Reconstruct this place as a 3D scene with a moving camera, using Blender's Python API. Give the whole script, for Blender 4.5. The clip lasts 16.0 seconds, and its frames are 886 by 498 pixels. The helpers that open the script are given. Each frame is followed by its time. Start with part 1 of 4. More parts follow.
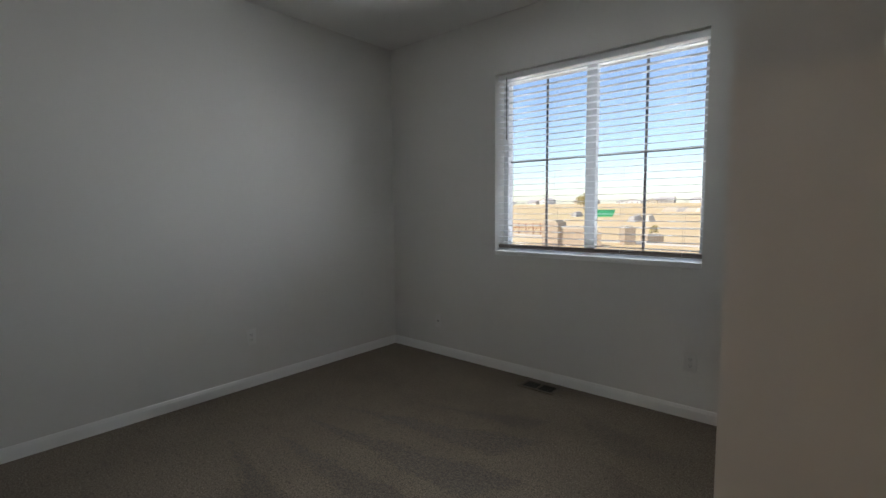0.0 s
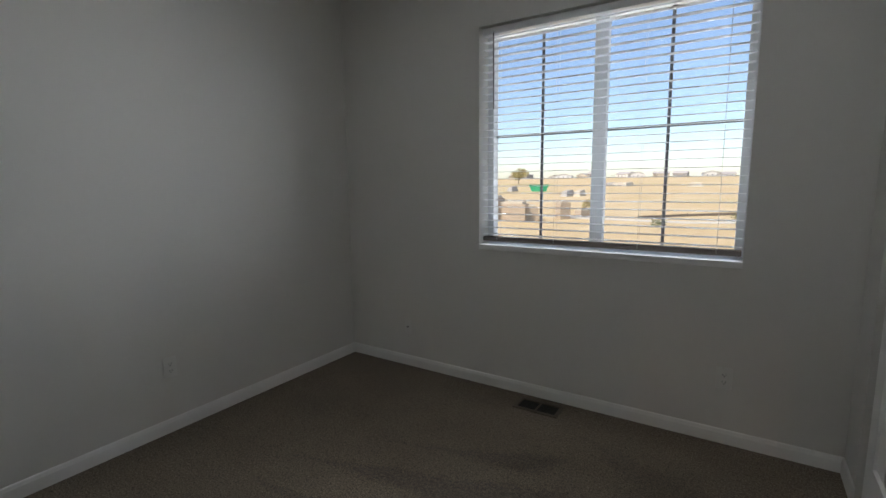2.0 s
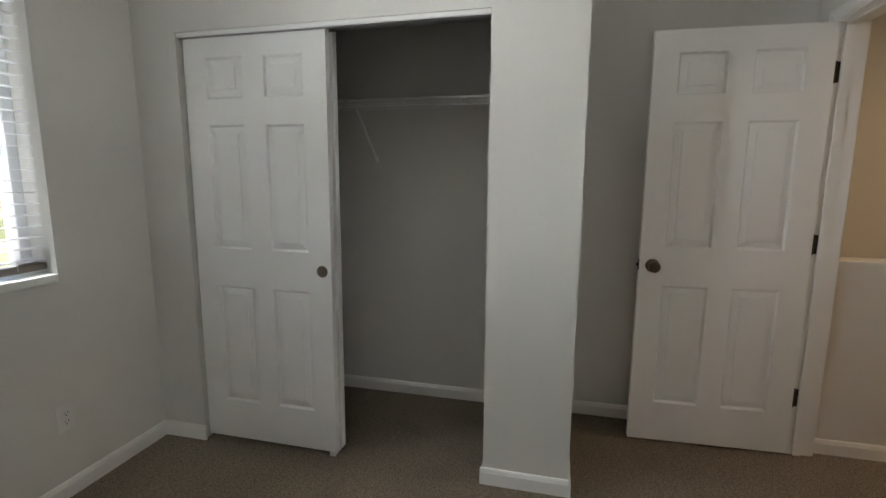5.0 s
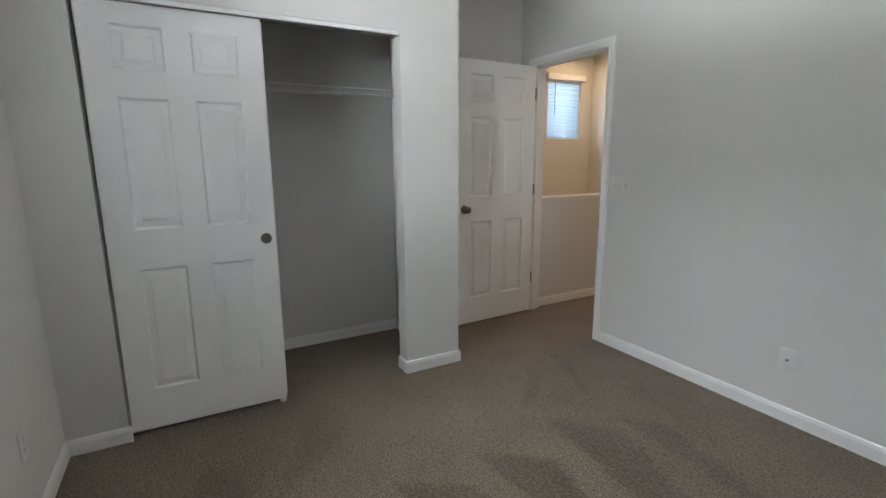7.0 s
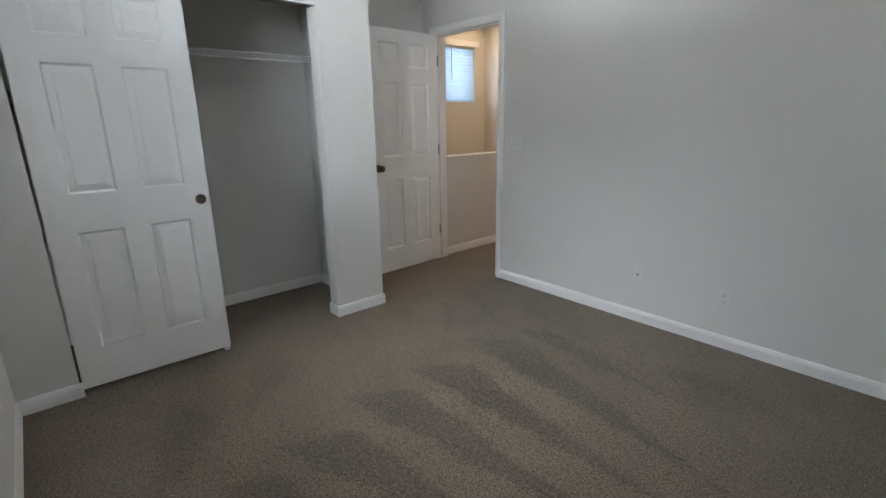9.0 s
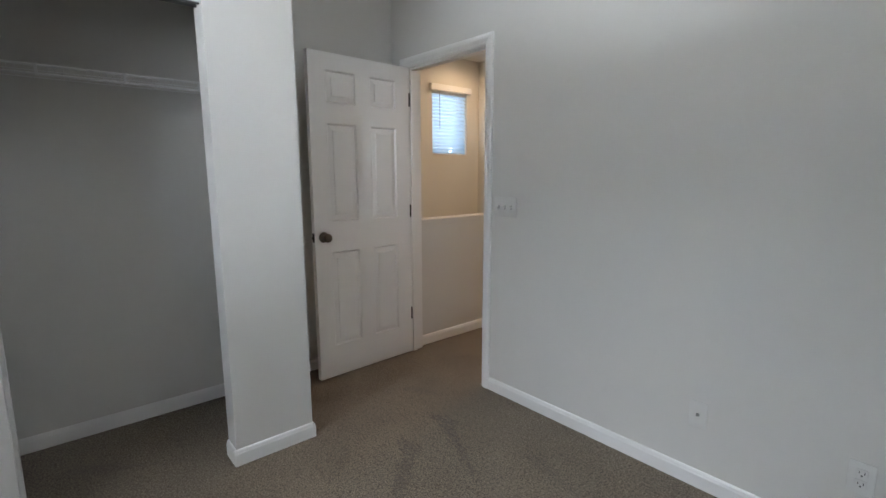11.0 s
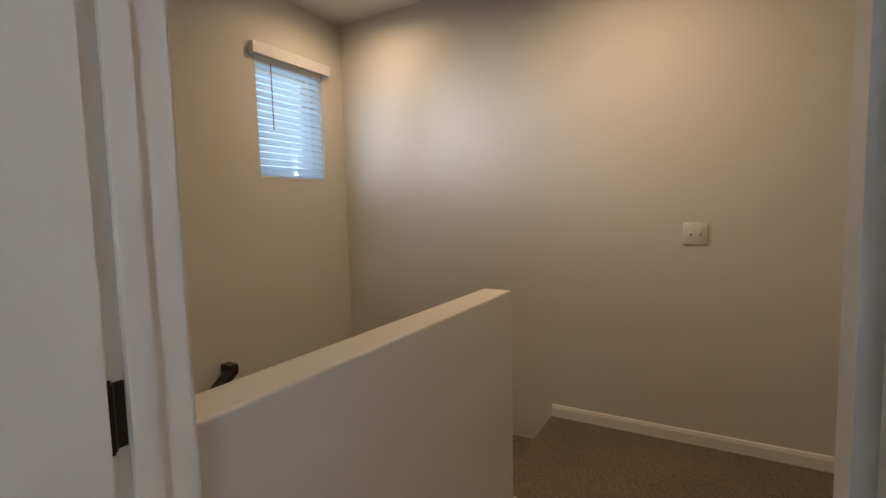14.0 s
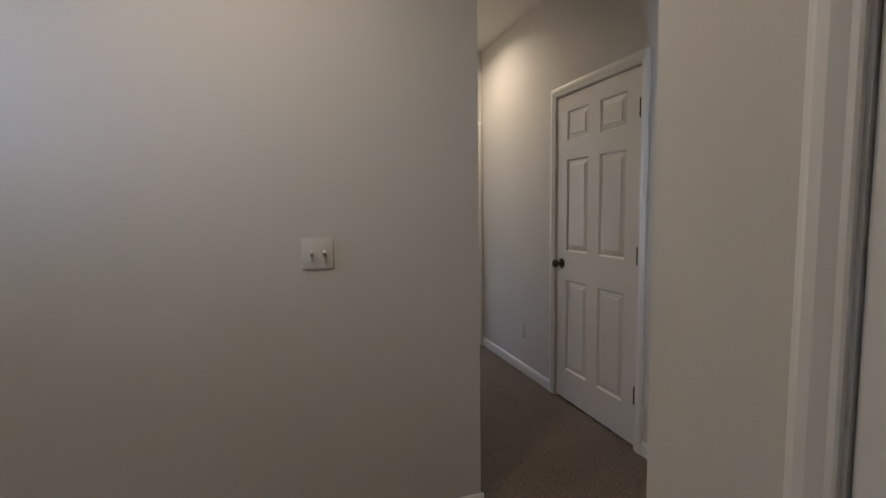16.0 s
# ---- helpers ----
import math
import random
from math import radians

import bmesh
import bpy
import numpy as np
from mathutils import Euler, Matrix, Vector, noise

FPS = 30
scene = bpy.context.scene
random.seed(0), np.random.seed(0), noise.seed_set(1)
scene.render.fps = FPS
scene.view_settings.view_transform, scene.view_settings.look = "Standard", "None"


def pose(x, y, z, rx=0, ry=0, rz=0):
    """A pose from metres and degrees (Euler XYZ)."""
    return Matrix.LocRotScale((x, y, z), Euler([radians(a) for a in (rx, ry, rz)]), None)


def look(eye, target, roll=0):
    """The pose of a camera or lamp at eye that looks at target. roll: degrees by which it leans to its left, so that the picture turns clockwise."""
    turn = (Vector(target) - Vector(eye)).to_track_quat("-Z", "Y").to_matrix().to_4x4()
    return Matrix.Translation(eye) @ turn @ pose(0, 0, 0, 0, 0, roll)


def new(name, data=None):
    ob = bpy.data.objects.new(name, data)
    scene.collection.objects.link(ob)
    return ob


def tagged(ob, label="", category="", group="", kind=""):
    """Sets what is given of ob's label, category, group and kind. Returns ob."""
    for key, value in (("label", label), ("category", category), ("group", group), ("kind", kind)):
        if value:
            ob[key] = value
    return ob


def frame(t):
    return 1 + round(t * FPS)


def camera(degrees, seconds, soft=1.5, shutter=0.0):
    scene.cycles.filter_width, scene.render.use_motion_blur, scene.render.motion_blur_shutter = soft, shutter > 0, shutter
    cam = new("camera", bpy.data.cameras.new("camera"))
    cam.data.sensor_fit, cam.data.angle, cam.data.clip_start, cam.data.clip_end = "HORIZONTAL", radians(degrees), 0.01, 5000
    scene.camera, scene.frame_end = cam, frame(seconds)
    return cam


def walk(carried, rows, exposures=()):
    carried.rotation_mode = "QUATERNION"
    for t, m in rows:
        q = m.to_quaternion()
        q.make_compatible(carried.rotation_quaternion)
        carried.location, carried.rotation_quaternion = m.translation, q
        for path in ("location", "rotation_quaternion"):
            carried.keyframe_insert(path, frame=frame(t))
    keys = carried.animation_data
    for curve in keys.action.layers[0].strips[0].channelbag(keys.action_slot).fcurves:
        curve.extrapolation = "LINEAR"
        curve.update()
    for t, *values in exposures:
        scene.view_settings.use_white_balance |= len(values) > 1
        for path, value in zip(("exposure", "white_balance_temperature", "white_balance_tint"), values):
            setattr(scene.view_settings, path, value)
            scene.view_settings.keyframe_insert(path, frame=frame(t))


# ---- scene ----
cam = camera(87.0, 16.0)
PATH = [
    (0, (1.323, -0.113, 1.302), (0.025, 1.399, 1.126), -0.5),
    (0.5, (1.306, -0.106, 1.331), (-0.072, 1.33, 1.132), -0.6),
    (1, (1.237, -0.013, 1.309), (-0.16, 1.405, 1.112), 0.2),
    (1.5, (0.969, 0.116, 1.346), (-0.33, 1.62, 1.117), 0.1),
    (2, (0.693, 0.265, 1.368), (-0.385, 1.926, 1.085), -0.7),
    (2.5, (0.379, 0.357, 1.342), (-0.244, 2.234, 1.044), -0.7),
    (3, (0.103, 0.378, 1.344), (0.23, 2.35, 1.03), -0.1),
    (3.5, (-0.14, 0.454, 1.353), (0.752, 2.216, 1.037), 0.1),
    (4, (-0.405, 0.568, 1.327), (1.016, 1.948, 1.049), 0.9),
    (4.5, (-0.645, 0.744, 1.341), (1.099, 1.681, 1.052), 1.1),
    (5, (-0.756, 0.983, 1.362), (1.166, 1.448, 1.058), 0.3),
    (5.2, (-0.821, 1.124, 1.357), (1.14, 1.369, 1.048), 0.2),
    (7.3, (-1.463, 2.46, 1.326), (0.202, 1.426, 0.924), -0.6),
    (7.5, (-1.541, 2.491, 1.324), (0.088, 1.408, 0.907), -0.7),
    (8, (-1.645, 2.625, 1.315), (-0.104, 1.441, 0.843), -0.5),
    (8.5, (-1.674, 2.701, 1.308), (-0.196, 1.459, 0.787), -0.7),
    (8.7, (-1.661, 2.724, 1.334), (-0.207, 1.467, 0.782), -0.7),
    (10.8, (-1.059, 1.964, 1.289), (0.427, 0.664, 0.971), -0.2),
    (11, (-0.948, 1.826, 1.326), (0.545, 0.534, 1.006), -0.1),
    (11.5, (-0.63, 1.466, 1.328), (0.87, 0.179, 1.024), 0.2),
    (12, (-0.265, 1.144, 1.316), (1.218, -0.165, 1.021), 0.2),
    (12.5, (0.106, 0.849, 1.333), (1.564, -0.495, 1.072), 0.7),
    (13, (0.471, 0.579, 1.342), (1.901, -0.806, 1.146), 0.8),
    (13.5, (0.81, 0.336, 1.314), (2.122, -1.168, 1.18), 0.2),
    (14, (1.073, 0.102, 1.319), (2.075, -1.621, 1.156), -1.4),
    (14.5, (1.234, -0.13, 1.333), (1.799, -2.042, 1.171), -1.9),
    (15, (1.321, -0.344, 1.349), (1.423, -2.334, 1.173), -1.8),
    (15.5, (1.288, -0.631, 1.336), (1.009, -2.602, 1.148), -1.3),
    (16, (1.253, -0.921, 1.331), (0.634, -2.814, 1.154), -0.8),
]
EXPOSURES = [
    (0, 1.15, 6850, 14), (1.5, 1.2, 6880, 14), (2.5, 0.85, 6950, 14), (3.5, 0.95, 7100, 14), (4.0, 1.05, 7100, 13), (4.5, 1.55, 7180, 14),
    (5.0, 1.87, 7380, 13), (7.5, 2.17, 6710, 13), (8.5, 2.2, 6660, 13), (11, 2.22, 6660, 14), (12.0, 2.19, 6610, 14), (12.5, 2.07, 6610, 14),
    (13.0, 1.85, 6900, 14), (13.5, 1.6, 6800, 14), (14.0, 1.8, 6800, 14), (14.5, 1.7, 6200, 11), (15.0, 1.26, 5690, 10), (15.5, 1.32, 5450, 10),
    (16, 1.55, 5180, 10),
]
walk(cam, [(t, look(e, g, r)) for t, e, g, r in PATH], EXPOSURES)

# ---- world, sun and lamps ----
SUN_EL, SUN_ROT = radians(48), radians(205)
world = bpy.data.worlds.new("sky")
scene.world = world
world.use_nodes = True
wn = world.node_tree
sky = wn.nodes.new("ShaderNodeTexSky")
sky.sky_type, sky.sun_disc = "NISHITA", False
sky.sun_elevation, sky.sun_rotation = SUN_EL, SUN_ROT
sky.altitude, sky.air_density, sky.dust_density, sky.ozone_density = 800, 1.0, 1.1, 3.2
wn.links.new(sky.outputs[0], wn.nodes["Background"].inputs["Color"])
wn.nodes["Background"].inputs["Strength"].default_value = 0.104

sun_data = bpy.data.lights.new("sun", "SUN")
sun_data.energy, sun_data.angle, sun_data.color = 2.7, radians(0.55), (1.0, 0.94, 0.85)
sun = new("sun", sun_data)
sun_way = Vector((math.sin(SUN_ROT) * math.cos(SUN_EL), math.cos(SUN_ROT) * math.cos(SUN_EL), math.sin(SUN_EL)))
sun.matrix_world = look(sun_way * 60, (0, 0, 0))


def can_lamp(x, y, z, watts):
    """The light of a recessed ceiling lamp: a downward disc."""
    d = bpy.data.lights.new("can_lamp", "AREA")
    d.shape, d.size, d.energy, d.color, d.spread = "DISK", 0.11, watts, (1.0, 0.70, 0.41), radians(158)
    new("can_lamp", d).matrix_world = pose(x, y, z)


CAN_WATTS = 3.2


def daylight_fill(x, y, z, way, width, height, watts, spread):
    """An added area lamp by a window, in place of daylight, aimed one way."""
    d = bpy.data.lights.new("daylight_fill", "AREA")
    d.shape, d.size, d.size_y, d.energy, d.color, d.spread = "RECTANGLE", width, height, watts, (0.78, 0.89, 1.0), radians(spread)
    new("daylight_fill", d).matrix_world = look((x, y, z), (x + way[0], y + way[1], z + way[2]))


FILL_WATTS = 2.0
# added strips in the opening, cones aimed past the camera to stay unseen
for sx in (0.04, 0.56):
    daylight_fill(sx, 3.066, 1.64, (-0.77, -0.64, -0.04), 0.09, 1.30, FILL_WATTS * 0.21, 54)
    daylight_fill(sx - 0.64, 3.066, 1.64, (0.60, -0.80, -0.04), 0.09, 1.30, FILL_WATTS * 0.13, 30)
daylight_fill(-0.037, 2.968, 2.24, (0.0, -0.70, -0.72), 1.40, 0.10, FILL_WATTS * 0.85, 60)
daylight_fill(-0.037, 2.968, 1.06, (0.0, -0.71, 0.70), 1.40, 0.10, FILL_WATTS * 3.1, 64)
# added strip that brightens only the sill board
daylight_fill(-0.037, 2.972, 1.03, (0.0, -0.12, -1.0), 1.46, 0.02, FILL_WATTS * 0.07, 70)
# added unseen lamp below the sill, standing in for ground light on slats
daylight_fill(-0.037, 3.62, 0.30, (0.0, -0.42, 0.91), 1.50, 0.60, FILL_WATTS * 4.0, 120)
# added strips at the jambs, each brightening the opposite reveal
daylight_fill(-0.78, 2.981, 1.62, (1.0, 0.0, 0.0), 0.03, 1.25, FILL_WATTS * 0.20, 36)
daylight_fill(0.706, 2.981, 1.62, (-1.0, 0.0, 0.0), 0.03, 1.25, FILL_WATTS * 0.20, 36)
# added strips before the stair blind, brightening the hall's south wall
daylight_fill(3.57, -2.22, 1.95, (-0.55, -0.83, -0.05), 0.10, 0.72, 0.08, 76)
daylight_fill(3.57, -2.22, 1.95, (-0.84, -0.54, -0.08), 0.10, 0.72, 0.16, 76)
daylight_fill(3.57, -2.22, 1.95, (-0.95, -0.28, -0.10), 0.10, 0.72, 0.38, 44)
# added lamp behind the closed stair slats to make them glow
daylight_fill(3.70, -2.22, 1.95, (-1.0, 0.0, 0.0), 0.50, 0.68, 0.34, 170)
can_lamp(3.075, -2.267, 2.742, CAN_WATTS * 0.42)
can_lamp(0.0, -4.55, 2.742, CAN_WATTS * 0.8)
can_lamp(1.45, -1.95, 2.742, CAN_WATTS)


# ---- materials ----
def nodes_of(name):
    m = bpy.data.materials.new(name)
    m.use_nodes = True
    nt = m.node_tree
    return m, nt, nt.nodes["Principled BSDF"]


def noise_tex(nt, scale, detail=3.0, rough=0.55, vec=None):
    n = nt.nodes.new("ShaderNodeTexNoise")
    n.inputs["Scale"].default_value, n.inputs["Detail"].default_value = scale, detail
    n.inputs["Roughness"].default_value = rough
    if vec is None:
        vec = nt.nodes.new("ShaderNodeTexCoord").outputs["Object"]
    nt.links.new(vec, n.inputs["Vector"])
    return n.outputs[0]


def ramp(nt, fac, stops):
    r = nt.nodes.new("ShaderNodeValToRGB")
    els = r.color_ramp.elements
    while len(els) < len(stops):
        els.new(0.5)
    for e, (p, c) in zip(els, stops):
        e.position, e.color = p, (*c, 1)
    nt.links.new(fac, r.inputs[0])
    return r.outputs[0]


def mixed(nt, fac, a, b, kind="MIX"):
    m = nt.nodes.new("ShaderNodeMix")
    m.data_type, m.blend_type = "RGBA", kind
    for socket, v in ((m.inputs[0], fac), (m.inputs[6], a), (m.inputs[7], b)):
        if isinstance(v, (int, float)):
            socket.default_value = v
        elif isinstance(v, tuple):
            socket.default_value = (*v, 1)
        else:
            nt.links.new(v, socket)
    return m.outputs[2]


def bump(nt, bsdf, height, strength, distance):
    b = nt.nodes.new("ShaderNodeBump")
    b.inputs["Strength"].default_value, b.inputs["Distance"].default_value = strength, distance
    nt.links.new(height, b.inputs["Height"])
    nt.links.new(b.outputs[0], bsdf.inputs["Normal"])


def scaled(c, k):
    return tuple(min(1.0, v * k) for v in c)


def plain(name, colour, rough=0.5, metal=0.0, grain=60.0, vary=0.06, relief=0.0, depth=0.001, big=2.0):
    """A surface with variation at two scales and a fine relief."""
    m, nt, b = nodes_of(name)
    fine, large = noise_tex(nt, grain), noise_tex(nt, big, 4)
    c = mixed(nt, fine, scaled(colour, 1 - vary), scaled(colour, 1 + vary))
    c2 = mixed(nt, large, (1 - vary, 1 - vary, 1 - vary), (1.0, 1.0, 1.0))
    nt.links.new(mixed(nt, 1.0, c, c2, "MULTIPLY"), b.inputs["Base Color"])
    b.inputs["Roughness"].default_value, b.inputs["Metallic"].default_value = rough, metal
    if relief:
        bump(nt, b, fine, relief, depth)
    return m


def paint(name, colour, rough, grain, relief):
    """Rolled wall paint with an orange-peel relief and faint roller unevenness."""
    m, nt, b = nodes_of(name)
    large = noise_tex(nt, 1.3, 4)
    c = mixed(nt, large, scaled(colour, 0.97), scaled(colour, 1.02))
    nt.links.new(c, b.inputs["Base Color"])
    b.inputs["Roughness"].default_value = rough
    peel = noise_tex(nt, grain, 2.0)
    soft = ramp(nt, peel, [(0.42, (0, 0, 0)), (0.62, (1, 1, 1))])
    bump(nt, b, soft, relief, 0.0012)
    return m


WALL = paint("wall_paint", (0.66, 0.645, 0.61), 0.75, 170.0, 0.09)
CEIL = paint("ceiling_paint", (0.74, 0.73, 0.70), 0.9, 120.0, 0.35)
TRIM = paint("trim_paint", (0.80, 0.795, 0.775), 0.38, 90.0, 0.05)


def door_paint():
    """Semi-gloss white over pressed wood grain."""
    m, nt, b = nodes_of("door_paint")
    tc = nt.nodes.new("ShaderNodeTexCoord")
    mp = nt.nodes.new("ShaderNodeMapping")
    mp.inputs["Scale"].default_value = (140, 140, 4)
    nt.links.new(tc.outputs["Object"], mp.inputs["Vector"])
    grain = noise_tex(nt, 1.0, 3.0, 0.6, mp.outputs[0])
    large = noise_tex(nt, 3.0, 3.0)
    nt.links.new(mixed(nt, large, (0.79, 0.785, 0.765), (0.82, 0.815, 0.80)), b.inputs["Base Color"])
    b.inputs["Roughness"].default_value = 0.36
    bump(nt, b, grain, 0.10, 0.0008)
    return m


DOOR = door_paint()


def carpet():
    """Cut-pile carpet: tuft grain, mottling and vacuum strokes whose pile shade is painted in."""
    m, nt, b = nodes_of("carpet_pile")
    tc = nt.nodes.new("ShaderNodeTexCoord").outputs["Object"]

    def value(op, a, c=0.0):
        n = nt.nodes.new("ShaderNodeMath")
        n.operation = op
        for socket, v in zip(n.inputs, (a, c)):
            if isinstance(v, (int, float)):
                socket.default_value = v
            else:
                nt.links.new(v, socket)
        return n.outputs[0]

    def between(v, lo, hi):
        n = nt.nodes.new("ShaderNodeMapRange")
        n.interpolation_type = "SMOOTHSTEP"
        n.inputs[1].default_value, n.inputs[2].default_value = lo, hi
        nt.links.new(v, n.inputs[0])
        return n.outputs[0]

    def local(x, y, turn):
        mp = nt.nodes.new("ShaderNodeMapping")
        mp.vector_type = "TEXTURE"
        mp.inputs["Location"].default_value, mp.inputs["Rotation"].default_value = (x, y, 0), (0, 0, radians(turn))
        nt.links.new(tc, mp.inputs["Vector"])
        sp = nt.nodes.new("ShaderNodeSeparateXYZ")
        nt.links.new(mp.outputs[0], sp.inputs[0])
        return sp.outputs[0], sp.outputs[1]

    tuft = noise_tex(nt, 150.0, 2.0, 0.7, tc)
    clump = noise_tex(nt, 80.0, 3.0, 0.65, tc)
    patch = noise_tex(nt, 2.6, 4.0, 0.6, tc)
    wobble = noise_tex(nt, 5.0, 3.0, 0.6, tc)
    ragged = value("ADD", value("MULTIPLY", value("ADD", wobble, -0.5), 0.10), value("MULTIPLY", value("ADD", noise_tex(nt, 38.0, 3.0, 0.75, tc), -0.5), 0.17))
    strokes = 0.0
    for x, y, xb, yb, width, depth in STROKES:
        length = math.hypot(xb - x, yb - y)
        u, w = local(x, y, math.degrees(math.atan2(yb - y, xb - x)))
        reach = value("SUBTRACT", value("MULTIPLY", value("SUBTRACT", length, u), width / length), value("ADD", value("ABSOLUTE", w), ragged))
        one = value("MULTIPLY", between(reach, -0.008, 0.028), between(value("ADD", u, value("SUBTRACT", ragged, value("MULTIPLY", w, 0.7))), -0.02, 0.05))
        strokes = value("MAXIMUM", strokes, value("MULTIPLY", one, depth))
    grain = ramp(nt, tuft, [(0.36, (0.078, 0.060, 0.042)), (0.50, (0.154, 0.122, 0.089)), (0.64, (0.248, 0.203, 0.152))])
    spots = ramp(nt, clump, [(0.34, (0.66, 0.65, 0.64)), (0.46, (0.96, 0.96, 0.96)), (0.66, (1.18, 1.18, 1.18))])
    pits = ramp(nt, noise_tex(nt, 42.0, 4.0, 0.7, tc), [(0.34, (0.66, 0.65, 0.63)), (0.44, (1.0, 1.0, 1.0)), (0.7, (1.06, 1.06, 1.06))])
    tone = ramp(nt, patch, [(0.34, (0.88, 0.88, 0.88)), (0.66, (1.06, 1.06, 1.06))])
    base = mixed(nt, 1.0, mixed(nt, 1.0, mixed(nt, 1.0, grain, spots, "MULTIPLY"), pits, "MULTIPLY"), tone, "MULTIPLY")
    # shade of the brushed-over pile, put into the colour as darker flecks
    fleck = ramp(nt, noise_tex(nt, 60.0, 2.0, 0.8, tc), [(0.38, (0.37, 0.34, 0.30)), (0.50, (0.61, 0.58, 0.535)), (0.62, (0.79, 0.76, 0.72))])
    brushed = mixed(nt, strokes, (1.05, 1.05, 1.05), fleck)
    nt.links.new(mixed(nt, 1.0, base, brushed, "MULTIPLY"), b.inputs["Base Color"])
    nt.links.new(value("SUBTRACT", 1.0, value("MULTIPLY", strokes, 0.35)), b.inputs["Roughness"])
    nt.links.new(value("ADD", value("MULTIPLY", strokes, 0.25), 0.08), b.inputs["Specular IOR Level"])
    b.inputs["Sheen Weight"].default_value = 0.15
    bump(nt, b, mixed(nt, 0.5, tuft, clump), 0.8, 0.006)
    return m


# vacuum strokes: head x, y, tail x, y, half width at the head, depth of the painted shade
STROKES = (
    (0.09, 0.44, -0.90, 0.57, 0.10, 0.9), (0.19, 0.72, -1.30, 1.02, 0.16, 1.0), (0.17, 1.18, -1.25, 1.24, 0.15, 1.0),
    (0.17, 1.58, -1.20, 1.46, 0.15, 1.0), (0.05, 1.97, -1.10, 1.72, 0.15, 1.0), (0.02, 2.30, -0.75, 2.08, 0.10, 0.8),
    (0.90, 0.25, 0.36, 0.50, 0.06, 0.9), (0.80, 0.52, 0.36, 0.98, 0.07, 0.9), (1.62, 1.86, 1.35, 1.43, 0.06, 0.6),
    (1.30, 0.20, 1.00, 0.08, 0.06, 0.6), (0.95, 0.80, 0.68, 1.08, 0.05, 0.5), (0.35, 0.16, -0.30, 0.34, 0.05, 0.5),
    (-0.75, 0.27, -1.40, 0.38, 0.09, 0.5), (0.90, 1.80, 0.35, 2.20, 0.14, 0.45), (0.62, 2.30, 0.00, 2.66, 0.16, 0.5))
CARPET = carpet()
BRONZE = plain("aged_bronze", (0.115, 0.092, 0.072), 0.32, 0.9, 80, 0.25, 0.05)
DARK_BRONZE = plain("dark_bronze", (0.05, 0.042, 0.036), 0.4, 0.8, 80, 0.25, 0.05)
VINYL = plain("white_vinyl", (0.78, 0.79, 0.80), 0.35, 0, 30, 0.03)
PLATE = plain("plate_plastic", (0.69, 0.68, 0.65), 0.3, 0, 30, 0.03)
SLOT = plain("slot_dark", (0.03, 0.03, 0.03), 0.6)
# grey that imitates the shade in a toggle slot
SLOT_SHADE = plain("slot_shade", (0.34, 0.335, 0.325), 0.6)
WIRE = plain("coated_wire", (0.78, 0.78, 0.77), 0.35, 0, 40, 0.04)
RAIL = plain("espresso_rail", (0.022, 0.017, 0.015), 0.35, 0, 50, 0.3, 0.1)
VENT = plain("vent_brown", (0.11, 0.085, 0.06), 0.45, 0.2, 60, 0.12)
# vent brown taken near black: shade inside the register as louvre colour
LOUVRE_SHADED = plain("louvre_shaded", (0.022, 0.018, 0.015), 0.6, 0.0, 60, 0.12)
PULL = plain("finger_pull_bronze", (0.22, 0.18, 0.145), 0.3, 0.9, 90, 0.2)
DUCT_SHADE = plain("duct_shade", (0.02, 0.018, 0.016), 0.8)
METAL = plain("satin_metal", (0.30, 0.29, 0.28), 0.35, 1.0, 80, 0.1)
CORD = plain("cord", (0.7, 0.7, 0.68), 0.8)
# dark tone imitates the backlit side of the blind's bottom rail
RAIL_SHADE = plain("rail_shade", (0.13, 0.11, 0.095), 0.5)
WAND = plain("wand_plastic", (0.10, 0.10, 0.105), 0.25)


def slat_material(name, colour, through_share):
    m, nt, b = nodes_of(name)
    fine = noise_tex(nt, 25.0)
    nt.links.new(mixed(nt, fine, scaled(colour, 0.96), colour), b.inputs["Base Color"])
    b.inputs["Roughness"].default_value = 0.4
    t = nt.nodes.new("ShaderNodeBsdfTranslucent")
    t.inputs[0].default_value = (*colour, 1)
    s = nt.nodes.new("ShaderNodeMixShader")
    s.inputs[0].default_value = through_share
    nt.links.new(b.outputs[0], s.inputs[1])
    nt.links.new(t.outputs[0], s.inputs[2])
    nt.links.new(s.outputs[0], nt.nodes["Material Output"].inputs["Surface"])
    return m


SLAT = slat_material("slat_white", (0.93, 0.94, 0.95), 0.60)
# white stair slats with the sky's blue light tinted into their colour
SLAT_SKYLIT = slat_material("slat_skylit", (0.70, 0.83, 0.94), 0.75)


def glass():
    m, nt, b = nodes_of("window_glass")
    b.inputs["Base Color"].default_value = (0.97, 0.98, 0.98, 1)
    b.inputs["Roughness"].default_value = 0.0
    b.inputs["IOR"].default_value = 1.45
    b.inputs["Transmission Weight"].default_value = 1.0
    return m


GLASS = glass()


def lit_disc():
    m, nt, b = nodes_of("lamp_lens")
    b.inputs["Base Color"].default_value = (0.9, 0.88, 0.84, 1)
    b.inputs["Emission Color"].default_value = (1.0, 0.80, 0.55, 1)
    b.inputs["Emission Strength"].default_value = 6.0
    return m


LENS = lit_disc()


